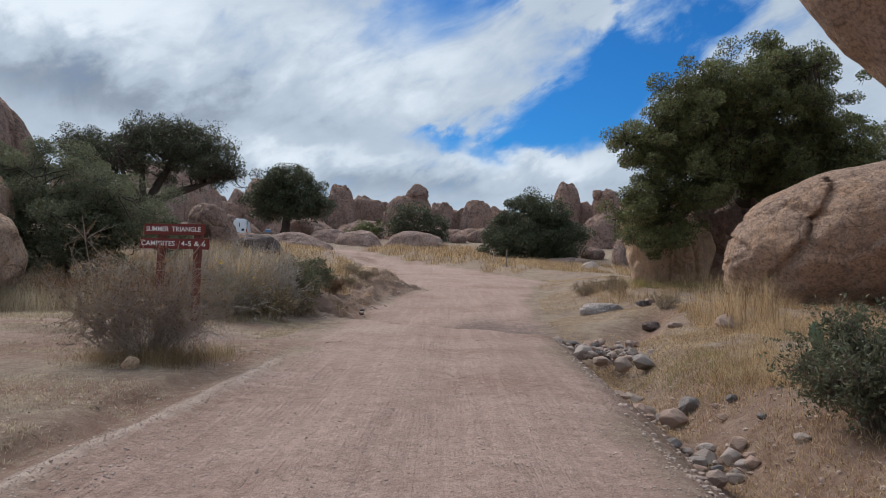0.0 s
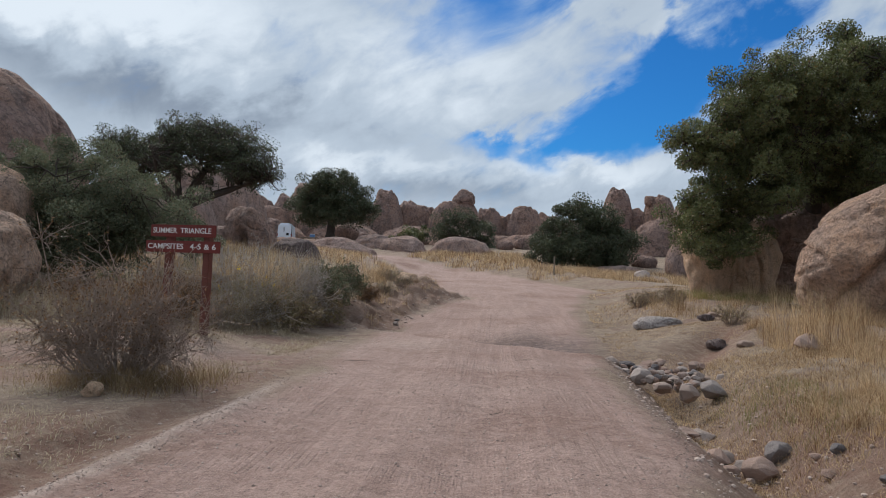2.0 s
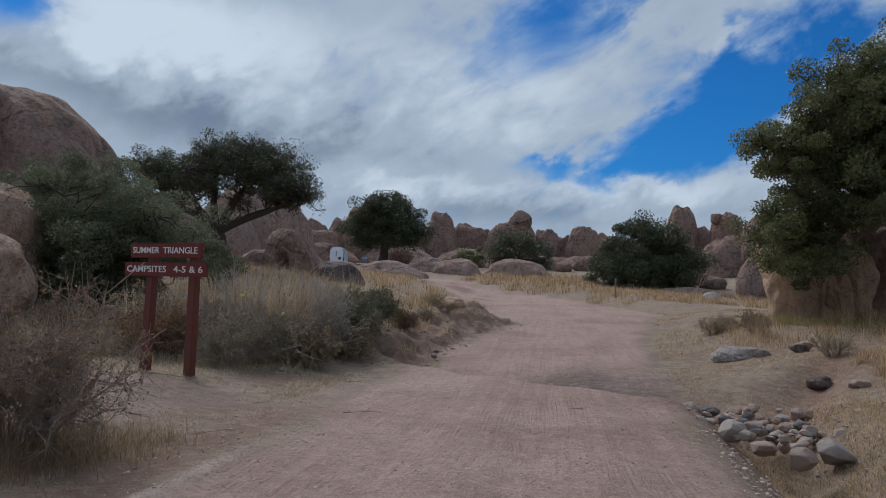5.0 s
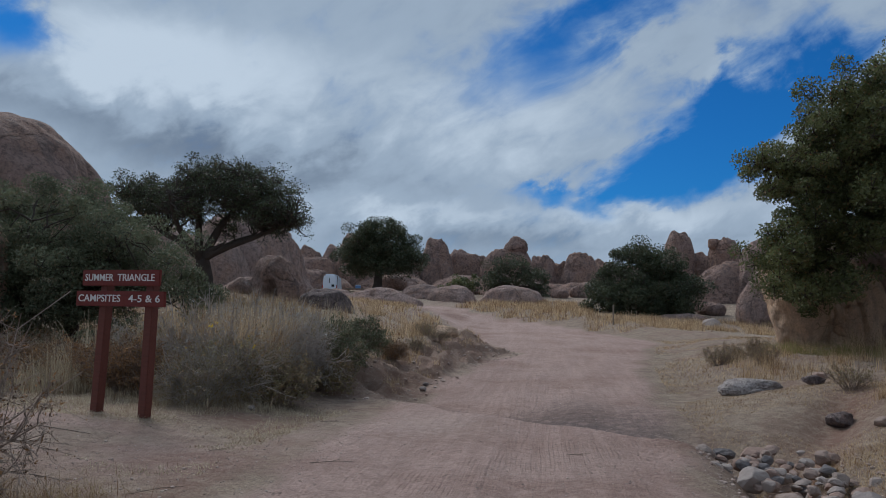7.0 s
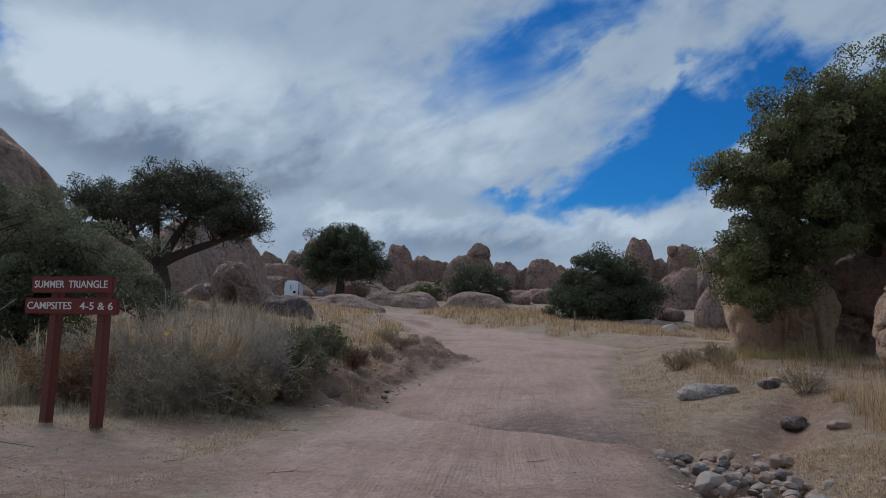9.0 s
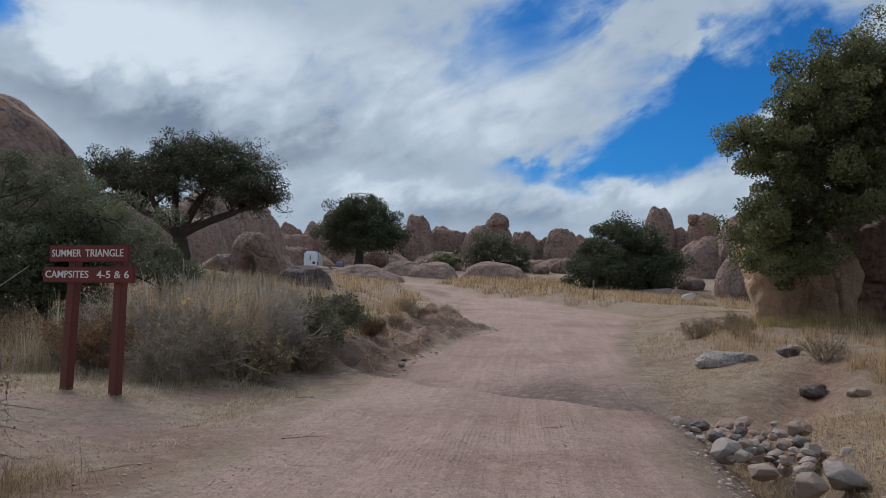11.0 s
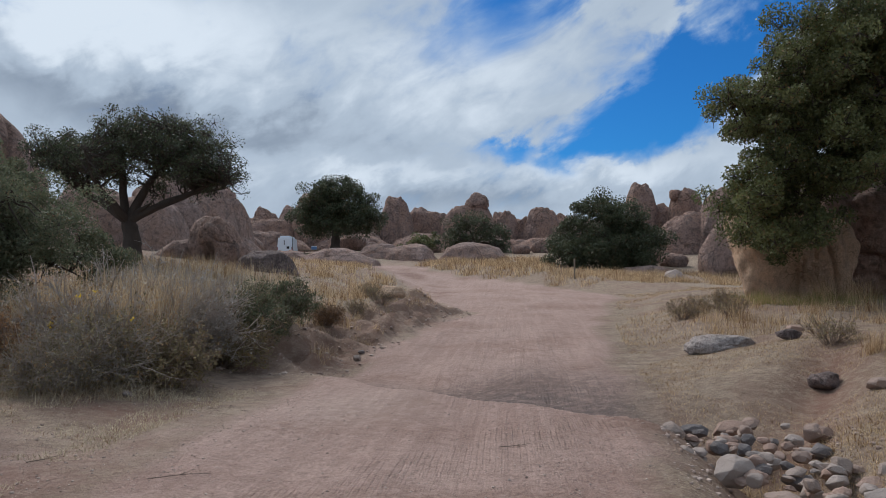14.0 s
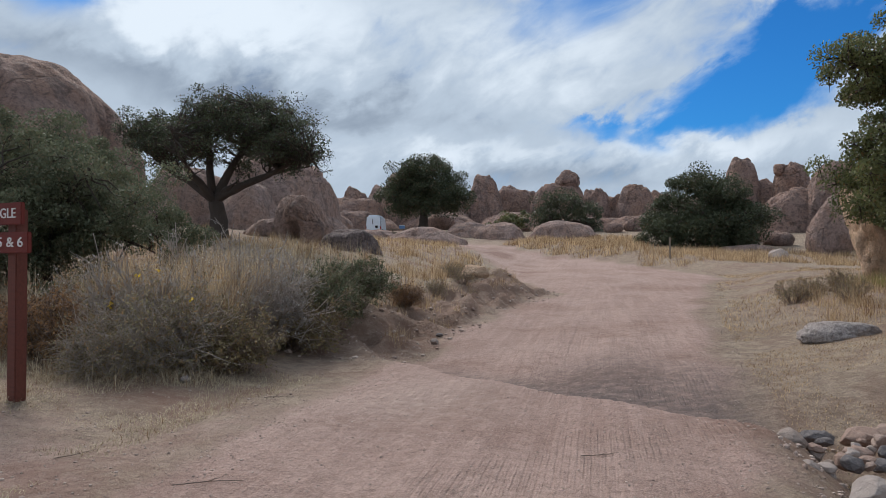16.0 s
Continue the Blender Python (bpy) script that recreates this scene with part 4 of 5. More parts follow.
tree("oak_tree", (13.1, 33.6, gz(13, 33.6)), (12.6, 32.0, 6.0), 0.36,
     [((12.9, 30.0, 7.95), (3.1, 2.6, 2.1)), ((9.8, 29.6, 7.0), (2.0, 2.2, 1.4)), ((8.0, 29.6, 5.8), (1.1, 1.4, 0.7)), ((7.8, 29.6, 3.2), (1.15, 1.4, 1.5)), ((9.3, 29.4, 4.7), (1.7, 1.5, 1.2)), ((11.4, 30.0, 5.9), (2.2, 1.7, 1.2)),
      ((15.0, 31.0, 6.2), (1.8, 2.0, 1.3)), ((13.6, 30.6, 5.0), (1.9, 1.8, 0.8)), ((16.8, 31.5, 5.3), (2.4, 2.2, 1.2)), ((10.8, 29.6, 8.1), (1.8, 1.8, 0.9))],
     300, 1450, 0.43, 0.046, OAK_LEAF, 5, "large dense dark-green oak growing between granite boulders", shell=0.3)
tree("oak_tree", (-13.9, 35.2, gz(-13.9, 35.2)), (-13.95, 35.1, 3.45), 0.30,
     [((-13.2, 35.3, 5.95), (3.0, 2.8, 1.3)), ((-11.1, 35.0, 5.6), (1.3, 2.0, 0.9)), ((-17.4, 36.0, 6.4), (1.1, 1.6, 0.6)), ((-10.2, 35.0, 5.1), (0.5, 1.2, 0.5)), ((-16.0, 35.6, 5.7), (1.3, 1.6, 0.9)), ((-12.8, 35.4, 6.7), (1.9, 2.0, 0.5))],
     58, 1000, 0.33, 0.042, OAK_LEAF_B, 6, "umbrella-shaped dark oak with a forked trunk", limbs_n=9, shell=0.25, spread_of=2, stout=0.62)
tree("oak_tree", (-19.3, 91.0, gz(-19.3, 91)), (-19.2, 91, 6.9), 0.42,
     [((-19.0, 91, 9.6), (4.0, 3.5, 2.5)), ((-20.5, 91, 7.3), (4.0, 3.2, 1.3)), ((-16.6, 91, 7.5), (2.6, 2.6, 1.2))],
     230, 240, 0.95, 0.11, OAK_LEAF_B, 8, "round-crowned dark oak standing before granite domes", spread_of=1)
tree("oak_tree", (8.4, 71.5, gz(8.4, 71.5)), (8.3, 71.5, 2.9), 0.36,
     [((8.2, 71.5, 5.0), (3.4, 3.2, 2.8)), ((5.2, 71, 3.0), (1.7, 2.2, 1.7)), ((10.8, 71, 3.6), (1.7, 2.4, 2.2)), ((8.0, 69.6, 2.6), (3.2, 2.0, 1.6))],
     260, 300, 0.85, 0.09, OAK_LEAF_B, 9, "broad low dark oak beside the road", spread_of=1)
tree("oak_tree", (-3.4, 91.0, gz(-3.4, 91)), (-3.4, 91, 4.6), 0.25,
     [((-3.6, 91, 6.4), (2.6, 2.4, 1.4)), ((-0.9, 91, 4.8), (1.6, 2.0, 1.7)), ((-6.0, 91, 5.2), (1.2, 1.6, 0.8))],
     100, 130, 0.7, 0.10, OAK_LEAF_B, 10, "small spreading oak among granite domes", spread_of=1)
tree("oak_shrub", (-9.8, 92.5, gz(-9.8, 92.5)), (-9.8, 92.5, 4.6), 0.12, [((-9.8, 92.5, 4.9), (1.4, 1.2, 0.9))], 110, 22, 0.55, 0.11, OAK_LEAF, 12, "small round dark-green shrub among rocks", "shrub")
tree("grey_green_tree", (-11.9, 23.6, gz(-11.9, 23.6)), (-11.7, 23.4, 1.5), 0.16,
     [((-12.2, 23.6, 3.2), (2.3, 2.0, 1.4)), ((-10.2, 23.2, 2.5), (1.5, 1.6, 1.2)), ((-14.3, 24.0, 2.8), (1.6, 1.6, 1.4)), ((-11.6, 22.4, 1.9), (2.3, 1.3, 0.9)), ((-9.2, 23.0, 1.6), (0.9, 1.0, 0.7)), ((-11.5, 22.6, 1.0), (2.4, 1.2, 0.7)), ((-14.0, 23.2, 1.3), (1.6, 1.2, 1.0))],
     560, 330, 0.44, 0.034, JUNIPER_LEAF, 14, "dense grey-green shrubby tree behind the sign", flat=0.75, spread_of=1)
tree("oak_tree", (20.5, 34, gz(20.5, 34)), (20.2, 33.6, 5.6), 0.22, [((19.6, 33.4, 6.9), (1.9, 1.6, 1.0)), ((21.6, 33.6, 6.4), (1.6, 1.6, 1.1))], 130, 40, 0.5, 0.075, OAK_LEAF, 15, "open-branched oak beside a granite boulder")


# ---- shrubs ----
def grow(g, starts, ways, length, k, curl, sag=0.0):
    """Curved shoots from starts along ways."""
    t = np.linspace(0, 1, k)[None, :, None]
    n = len(starts)
    kink = np.cumsum(g.normal(size=(n, k, 3)) * curl, 1) * t
    p = starts[:, None] + (ways[:, None] * t + kink) * length[:, None, None]
    p[..., 2] -= sag * (t[..., 0] ** 2) * length[:, None]
    return p


def shrub_meshes(seed, r, h, stems, mats, leaves, leaf, spread=0.9, twig=0.006, sub=(5, 3), low=0.25, curl=0.05, wild=0.55, sag=0.08):
    g = np.random.default_rng(seed)
    a = g.uniform(0, 2 * np.pi, stems)
    lean = g.uniform(0, 1, stems) ** 0.6 * spread
    way_ = unit(np.stack([np.cos(a) * lean * r, np.sin(a) * lean * r, h * (1.0 - 0.45 * lean ** 2)], -1))
    st = np.stack([np.cos(a), np.sin(a), 0 * a], -1) * (g.random(stems) * (0.1 + 0.2 * wild) * r)[:, None]
    way_ = way_ + g.normal(size=(stems, 3)) * 0.3 * (wild - 0.5)
    way_[:, 2] = np.maximum(way_[:, 2], 0.3)
    way_ = unit(way_)
    ln = np.sqrt((lean * r) ** 2 + (h * (1 - 0.4 * lean ** 2)) ** 2) * g.uniform(0.6, 1.0, stems)
    p0 = grow(g, st, way_, ln, 6, curl, sag)
    wood = [tubes(p0, twig * 1.7 * np.linspace(1, 0.4, 6)[None] * np.ones((stems, 1)), 3)]
    src = p0
    for level, m in enumerate(sub):
        n = len(src) * m
        i = np.repeat(np.arange(len(src)), m)
        j = g.integers(2 if level == 0 else 1, src.shape[1] - 1, n)
        s0 = src[i, j]
        d = unit(unit(src[i, j + 1] - src[i, j]) + g.normal(size=(n, 3)) * wild)
        length = (g.uniform(0.18, 0.42, n) * r * (1.0 if level == 0 else 0.55))
        src = grow(g, s0, d, length, 4, 0.09 + curl * 0.6)
        wood.append(tubes(src, twig * (0.8 if level == 0 else 0.5) * np.linspace(1, 0.5, 4)[None] * np.ones((n, 1)), 3))
    v, f = joined(*wood)
    out = [mesh_of("branchwork", v, f, mats[0])]
    if leaves:
        i = g.integers(0, len(src), leaves)
        j = g.integers(1, 4, leaves)
        pos = src[i, j] + g.normal(size=(leaves, 3)) * leaf * 0.9
        pos = pos[pos[:, 2] > low * h * g.random(len(pos))]
        v, f = leaf_quads(pos, np.full(len(pos), leaf), 0.35, 0.3, g)
        out.append(mesh_of("foliage", v, f, mats[1], False))
    return out


def shrub(name, meshes, x, y, label, turn=0.0, s=1.0, group="", sink=0.03):
    ob = new(name)
    tagged(ob, label, "shrub", group)
    for me, n in zip(meshes, ("branchwork", "foliage", "flowers")):
        child(new(n, me), ob)
    ob.matrix_basis = pose(x, y, gz(x, y) - sink, 0, 0, turn) @ Matrix.Scale(s, 4)
    return ob


BARE = shrub_meshes(21, 1.0, 1.4, 74, (TWIG_BARE, RUST_LEAF), 9500, 0.015, 0.82, 0.0055, (8, 5), 0.6, 0.10, 1.0, 0.10)
SAGE = shrub_meshes(22, 0.85, 1.05, 80, (TWIG_GREY, GREY_LEAF), 6500, 0.022, 1.0, 0.0065, (6, 4), 0.05, 0.08, 0.8, 0.12)
SAGE_B = shrub_meshes(23, 0.80, 1.15, 110, (TWIG_GREY, ASH_LEAF), 3400, 0.022, 0.9, 0.0068, (6, 4), 0.05, 0.07, 0.7, 0.1)
OLIVE = shrub_meshes(28, 0.85, 1.0, 70, (TWIG, OLIVE_LEAF), 9500, 0.026, 1.05, 0.006, (6, 4), 0.03, 0.09, 0.8, 0.15)
DARK = shrub_meshes(24, 0.75, 1.0, 60, (TWIG, GREEN_LEAF), 14000, 0.024, 0.9, 0.005)
RUST = shrub_meshes(25, 0.75, 1.05, 70, (TWIG, RUST_LEAF), 9500, 0.022, 0.9, 0.005)
GREEN = shrub_meshes(46, 0.85, 1.0, 90, (TWIG, GREEN_LEAF), 30000, 0.021, 1.0, 0.005, (6, 4), 0.02)
SPARSE = shrub_meshes(27, 0.45, 0.5, 34, (TWIG, GREY_LEAF), 1400, 0.016, 0.9, 0.004)

shrub("bare_bush", BARE, -3.85, 9.75, "leafless twiggy brown bush with rusty tips on the verge", 0, 1.12)
sage_l = "dry grey-green sage shrub with pale twigs"
rows = "shrubs along the roadside bank"
for x, y, kind, turn, s in ((-4.9, 16.35, SAGE, 40, 0.85), (-4.75, 17.1, SAGE, 0, 1.2), (-5.6, 18.0, SAGE_B, 60, 1.35), (-4.6, 19.4, SAGE_B, 130, 1.35), (-6.6, 18.9, SAGE, 200, 1.3), (-5.1, 20.4, SAGE_B, 250, 1.4), (-6.3, 21.2, SAGE_B, 20, 1.5), (-7.9, 19.7, SAGE_B, 310, 1.0), (-8.8, 21.5, SAGE, 75, 1.0)):
    shrub("sage_shrub", kind, x, y, sage_l, turn, s, rows)
for x, y, turn, s in ((-4.2, 21.3, 0, 1.25), (-4.1, 22.9, 100, 1.15), (-4.9, 24.2, 40, 1.0), (-4.55, 22.2, 160, 1.1)):
    shrub("dark_shrub", DARK, x, y, "dense dark green-grey shrub on the roadside bank", turn, s, rows)
for x, y, turn, s in ((-4.35, 17.7, 15, 1.0), (-5.3, 17.3, 75, 1.0), (-4.3, 20.0, 130, 1.15), (-5.9, 19.2, 190, 1.1), (-7.0, 20.2, 250, 1.2)):
    shrub("olive_shrub", OLIVE, x, y, "dark olive shrub with brown twigs among paler sage", turn, s, rows)
for x, y, turn, s in ((-6.4, 17.0, 30, 1.05), (-7.3, 17.9, 120, 1.1), (-5.7, 16.9, 220, 0.9), (-3.75, 25.2, 260, 0.75), (-8.6, 18.4, 10, 1.0), (-9.8, 18.8, 140, 1.0)):
    shrub("rusty_shrub", RUST, x, y, "reddish-brown dried shrub beside the sign", turn, s, rows)
for x, y, turn, s in ((-3.5, 27.3, 0, 1.0), (-3.1, 29.0, 50, 1.0), (-3.6, 31.0, 100, 1.1), (5.0, 27.2, 20, 1.2), (5.7, 28.4, 80, 1.1), (6.6, 29.3, 140, 1.2), (-4.3, 33, 10, 1.1), (6.0, 26.4, 200, 1.1)):
    shrub("low_shrub", SPARSE, x, y, "small sparse dry shrub at the road's edge", turn, s, rows)
shrub("green_shrub", GREEN, 3.95, 6.7, "bushy green and grey shrub above the ditch", 0, 1.08)
shrub("green_shrub", GREEN, 5.0, 7.6, "bushy green and grey shrub above the ditch", 120, 0.95)
shrub("low_shrub", SPARSE, 6.0, 20.6, "thin dry sapling beside dark rocks", 40, 1.1)
shrub("low_shrub", SPARSE, 8.2, 20.0, "small green weed under a boulder", 0, 0.8)


# ---- prickly pear ----
def pad_mesh(seed):
    v, f = BALLS[3]
    p = v * np.array([0.15, 0.03, 0.2]) * (1 + 0.06 * fbm(v * 2, 2, seed))[:, None]
    p[:, 0] *= 0.75 + 0.3 * (p[:, 2] / 0.2 * 0.5 + 0.5)
    p[:, 2] += 0.19
    return mesh_of("pad", p, f, CACTUS)


pear = thing("prickly_pear", (4.75, 9.0, gz(4.75, 9.0)), "green prickly pear cactus with flat oval pads", "cactus")
PAD = pad_mesh(3)
for x, y, z, lean, turn, s in ((-0.2, 0, 0, -14, 10, 1.0), (0.12, 0.05, 0, 8, -25, 1.1), (0.4, 0, 0, 15, 20, 1.0), (-0.28, 0.02, 0.34, -22, 30, 0.95), (-0.08, 0.02, 0.35, 12, -15, 0.9), (0.17, 0.05, 0.4, -6, 35, 1.0), (0.5, 0.02, 0.36, 22, 0, 0.85), (0.75, -0.05, 0, 10, 40, 1.05), (0.82, -0.05, 0.38, -8, 10, 0.9)):
    child(new("pad", PAD), pear).matrix_basis = pose(x, y, z, 0, lean, turn) @ Matrix.Scale(s, 4)


# ---- van, table, marker post ----
van = thing("parked_van", (-22.75, 84.5, gz(-22.75, 84.5)), "white camper van parked behind a granite ledge", "van")
van.rotation_euler = (0, 0, radians(9))
van.scale = (0.8, 0.8, 0.8)
body = bmesh.new()
box(body, (2.0, 5.4, 2.15), (0, 0, 1.42), bevel=0.26)
for v in body.verts:
    if v.co.z > 1.3:
        v.co.x *= 1 - 0.16 * (v.co.z - 1.3) ** 1.4
part("body", body, VAN_WHITE, van)
for sx in (-0.46, 0.46):
    door = part("rear_door", box(bmesh.new(), (0.86, 0.05, 1.75), (sx, -2.70, 1.38), bevel=0.02), VAN_WHITE, van, "white rear door")
    for v in door.data.vertices:
        if v.co.z > 1.6:
            v.co.x *= 1 - 0.12 * (v.co.z - 1.6)
    part("door_hinge", box(bmesh.new(), (0.05, 0.05, 0.16), (sx * 1.9, -2.74, 0.95), bevel=0.008), RUBBER, door, "black hinge")
part("door_handle", box(bmesh.new(), (0.09, 0.05, 0.62), (-0.05, -2.75, 1.62), bevel=0.01), GLASS_DARK, van, "long dark door handle")
part("number_plate", box(bmesh.new(), (0.34, 0.03, 0.30), (0.42, -2.74, 0.98), bevel=0.01), GLASS_DARK, van, "dark number plate")
part("trim", box(bmesh.new(), (0.07, 0.06, 1.9), (0.97, -2.66, 1.30), bevel=0.02), RUBBER, van, "black side trim")
part("bumper", box(bmesh.new(), (2.0, 0.18, 0.26), (0, -2.72, 0.40), bevel=0.03), RUBBER, van, "black bumper")
for sx in (-0.92, 0.92):
    part("tail_lamp", box(bmesh.new(), (0.10, 0.05, 0.4), (sx, -2.72, 0.85), bevel=0.01), RED_LAMP, van, "red tail lamp")
    for sy in (-1.7, 1.8):
        bm = bmesh.new()
        bmesh.ops.create_cone(bm, cap_ends=True, segments=24, radius1=0.35, radius2=0.35, depth=0.24, matrix=pose(sx, sy, 0.35, 0, 90, 0))
        part("wheel", bm, RUBBER, van)

table = thing("picnic_table", (-19.3, 81.0, gz(-19.3, 81.0)), "weathered picnic table with blue things on it", "table")
part("tabletop", box(bmesh.new(), (1.9, 0.75, 0.07), (0, 0, 0.76)), CONCRETE, table)
for sy in (-0.65, 0.65):
    part("bench", box(bmesh.new(), (1.9, 0.28, 0.06), (0, sy, 0.45)), CONCRETE, table)
for sx in (-0.65, 0.65):
    part("leg", box(bmesh.new(), (0.12, 1.3, 0.1), (sx, 0, 0.40)), CONCRETE, table)
    part("leg", box(bmesh.new(), (0.12, 0.12, 0.75), (sx, 0, 0.37)), CONCRETE, table)
cool = new("cool_box", None)
cool.location = (-19.0, 81.0, gz(-19.3, 81.0) + 0.795)
tagged(cool, "blue cool box on the picnic table", "box")
part("body", box(bmesh.new(), (0.5, 0.3, 0.3), (0, 0, 0.15), bevel=0.03), TABLE_BLUE, cool)
part("lid", box(bmesh.new(), (0.52, 0.32, 0.06), (0, 0, 0.335), bevel=0.02), VAN_WHITE, cool, "white lid")

mk = bmesh.new()
box(mk, (0.10, 0.10, 1.5), (0, 0, 0.6), bevel=0.012)
me = bpy.data.meshes.new("marker_post")
mk.to_mesh(me)
mk.free()
me.materials.append(CONCRETE)
mk = new("marker_post", me)
mk.location = (4.7, 58.0, gz(4.7, 58.0))
tagged(mk, "short weathered wooden marker post in dry grass", "post")


# ---- loose stones ----
def angular(seed, d, h):
    """A broken stone with worn edges, 1 wide, standing on z = 0."""
    g = np.random.default_rng(seed)
    bm = bmesh.new()
    for q in unit(g.normal(size=(24, 3))) * g.uniform(0.82, 1.0, (24, 1)):
        bm.verts.new(Vector(q * np.array([0.5, d / 2, h / 2]) + np.array([0, 0, h / 2])))
    bmesh.ops.convex_hull(bm, input=bm.verts)
    bmesh.ops.delete(bm, geom=[v for v in bm.verts if not v.link_faces], context="VERTS")
    bmesh.ops.dissolve_limit(bm, angle_limit=radians(12), verts=bm.verts, edges=bm.edges)
    bmesh.ops.bevel(bm, geom=bm.edges[:], offset=0.020, segments=2, profile=0.6, affect="EDGES", clamp_overlap=True)
    bmesh.ops.triangulate(bm, faces=bm.faces)
    bmesh.ops.subdivide_edges(bm, edges=[e for e in bm.edges if e.calc_length() > 0.16], cuts=2, use_grid_fill=True)
    p = np.array([v.co for v in bm.verts])
    off = 0.022 * fbm(p * 4.5, 3, seed)
    for v, o in zip(bm.verts, off):
        v.co += v.co.normalized() * float(o)
    for f in bm.faces:
        f.smooth = True
    me = bpy.data.meshes.new("stone")
    bm.to_mesh(me)
    bm.free()
    me.materials.append(STONE)
    return me


STONES = [angular(60 + k, d, h) for k, (d, h) in enumerate(((0.8, 0.7), (0.75, 0.55), (0.9, 0.6), (0.65, 0.5), (0.8, 0.8), (0.7, 0.4), (0.85, 0.65), (0.7, 0.6)))]


def stone(x, y, w, k, turn, label, z=None, tilt=0.0, group="", mat=None, name="stone"):
    ob = new(name, STONES[k])
    if mat:
        ob.data = STONES[k].copy()
        ob.data.materials[0] = mat
    ob.matrix_world = pose(x, y, (gz(x, y) if z is None else z) - 0.16 * w, tilt, tilt * 0.6, turn) @ Matrix.Scale(w, 4)
    return tagged(ob, label, "stone", group)


heap = "rough grey and pink granite stone in a roadside heap"
hg = "stones of the roadside heap"
for x, y, w, k, turn in ((3.2, 16.4, 0.8, 1, 20), (2.35, 15.6, 0.62, 0, 70), (2.6, 14.2, 0.6, 4, 10), (2.8, 13.5, 0.65, 3, 120), (3.05, 13.0, 0.62, 0, 40), (3.5, 13.3, 0.85, 2, 100), (4.15, 13.6, 0.9, 3, 30), (3.75, 14.1, 0.6, 5, 0), (4.35, 14.6, 0.62, 1, 60), (2.75, 16.2, 0.55, 1, 160), (2.3, 14.8, 0.5, 2, 10), (3.9, 15.9, 0.5, 0, 33), (4.5, 15.3, 0.55, 4, 0), (3.2, 14.3, 0.55, 1, 140)):
    stone(x, y, w * 0.66, k, turn, heap, -0.57 + 0.12 * abs(x - 3.2), 8, hg)
g = np.random.default_rng(31)
for _ in range(95):
    a, q = g.uniform(0, 2 * np.pi), g.uniform(0, 1) ** 0.5
    x, y = 3.35 + 0.95 * q * math.cos(a), 14.95 + 1.5 * q * math.sin(a)
    stone(x, y, g.uniform(0.12, 0.27), int(g.integers(0, 8)), g.uniform(0, 360), heap, -0.56 + g.uniform(0, 0.12), g.uniform(-20, 20), hg)
dl = "washed granite stone lying in the ditch"
for x, y, w, k, turn in ((2.95, 9.7, 0.42, 0, 30), (2.6, 9.9, 0.3, 2, 80), (3.25, 10.0, 0.3, 4, 10), (2.75, 10.4, 0.34, 1, 0), (2.55, 7.6, 0.22, 1, 0), (2.75, 7.9, 0.3, 2, 45), (2.95, 7.7, 0.26, 0, 90), (2.65, 7.3, 0.22, 5, 20), (3.1, 7.9, 0.22, 4, 60), (2.8, 7.25, 0.26, 3, 10), (2.45, 8.0, 0.18, 2, 15), (2.9, 8.3, 0.24, 1, 200), (2.5, 6.9, 0.24, 0, 33), (3.3, 8.9, 0.16, 2, 0), (3.5, 9.2, 0.14, 4, 0), (2.5, 9.2, 0.18, 1, 0), (3.45, 8.2, 0.16, 3, 60), (2.7, 11.6, 0.4, 5, 20), (3.0, 12.0, 0.5, 5, 80)):
    stone(x, y, w * 1.15, k, turn, dl, None, 0, "stones in the ditch")
g = np.random.default_rng(33)
for cx, cy, n in ((2.85, 7.6, 12), (2.85, 9.8, 9)):
    for _ in range(n):
        stone(cx + g.normal() * 0.28, cy + g.normal() * 0.3, g.uniform(0.12, 0.26), int(g.integers(0, 8)), g.uniform(0, 360), dl, None, g.uniform(-12, 12), "stones in the ditch")
stone(-3.64, 8.84, 0.24, 4, 20, "tan rounded stone beside a twiggy bush", mat=ROCK_WARM)
stone(-4.1, 16.55, 0.16, 0, 20, "small pale stone below the shrubs")
for x, y, w, k in ((-2.45, 22.6, 0.22, 0), (-2.6, 22.9, 0.14, 2), (-2.5, 23.3, 0.18, 1), (-2.3, 22.2, 0.12, 3), (-2.75, 22.5, 0.1, 4), (-2.2, 24.0, 0.14, 5)):
    stone(x, y, w, k, 40 * k, "pale stone at the foot of the cut bank", group="stones below the bank")
rock("flat_slab", 4.65, 22.3, gz(4.65, 22.3) - 0.16, 1.3, 1.0, 0.42, 163, "flat grey granite slab flush with the verge", level=5, mat=ROCK_GREY, block=2.6, lump=0.14, cracks=0.06, facets=10, sharp=14.0, category="stone")
stone(5.75, 21.9, 0.62, 3, 20, "dark split rock beside a flat slab", mat=ROCK_DARK)
stone(5.05, 18.5, 0.75, 3, 60, "dark grey angular rock in the grass", mat=ROCK_DARK)
stone(5.9, 15.8, 0.7, 2, 60, "pale grey stone half hidden in grass")
stone(6.2, 22.9, 0.4, 1, 0, "pale stone beside tufts of grass")
stone(5.3, 17.4, 0.4, 1, 0, "pale stone beside tufts of grass")
stone(-3.15, 31.0, 1.1, 6, 30, "rust-brown boulder half sunk in the tip of the bank", mat=ROCK_WARM)
stone(11.5, 60, 1.6, 2, 0, "rounded pale boulder in tall dry grass")


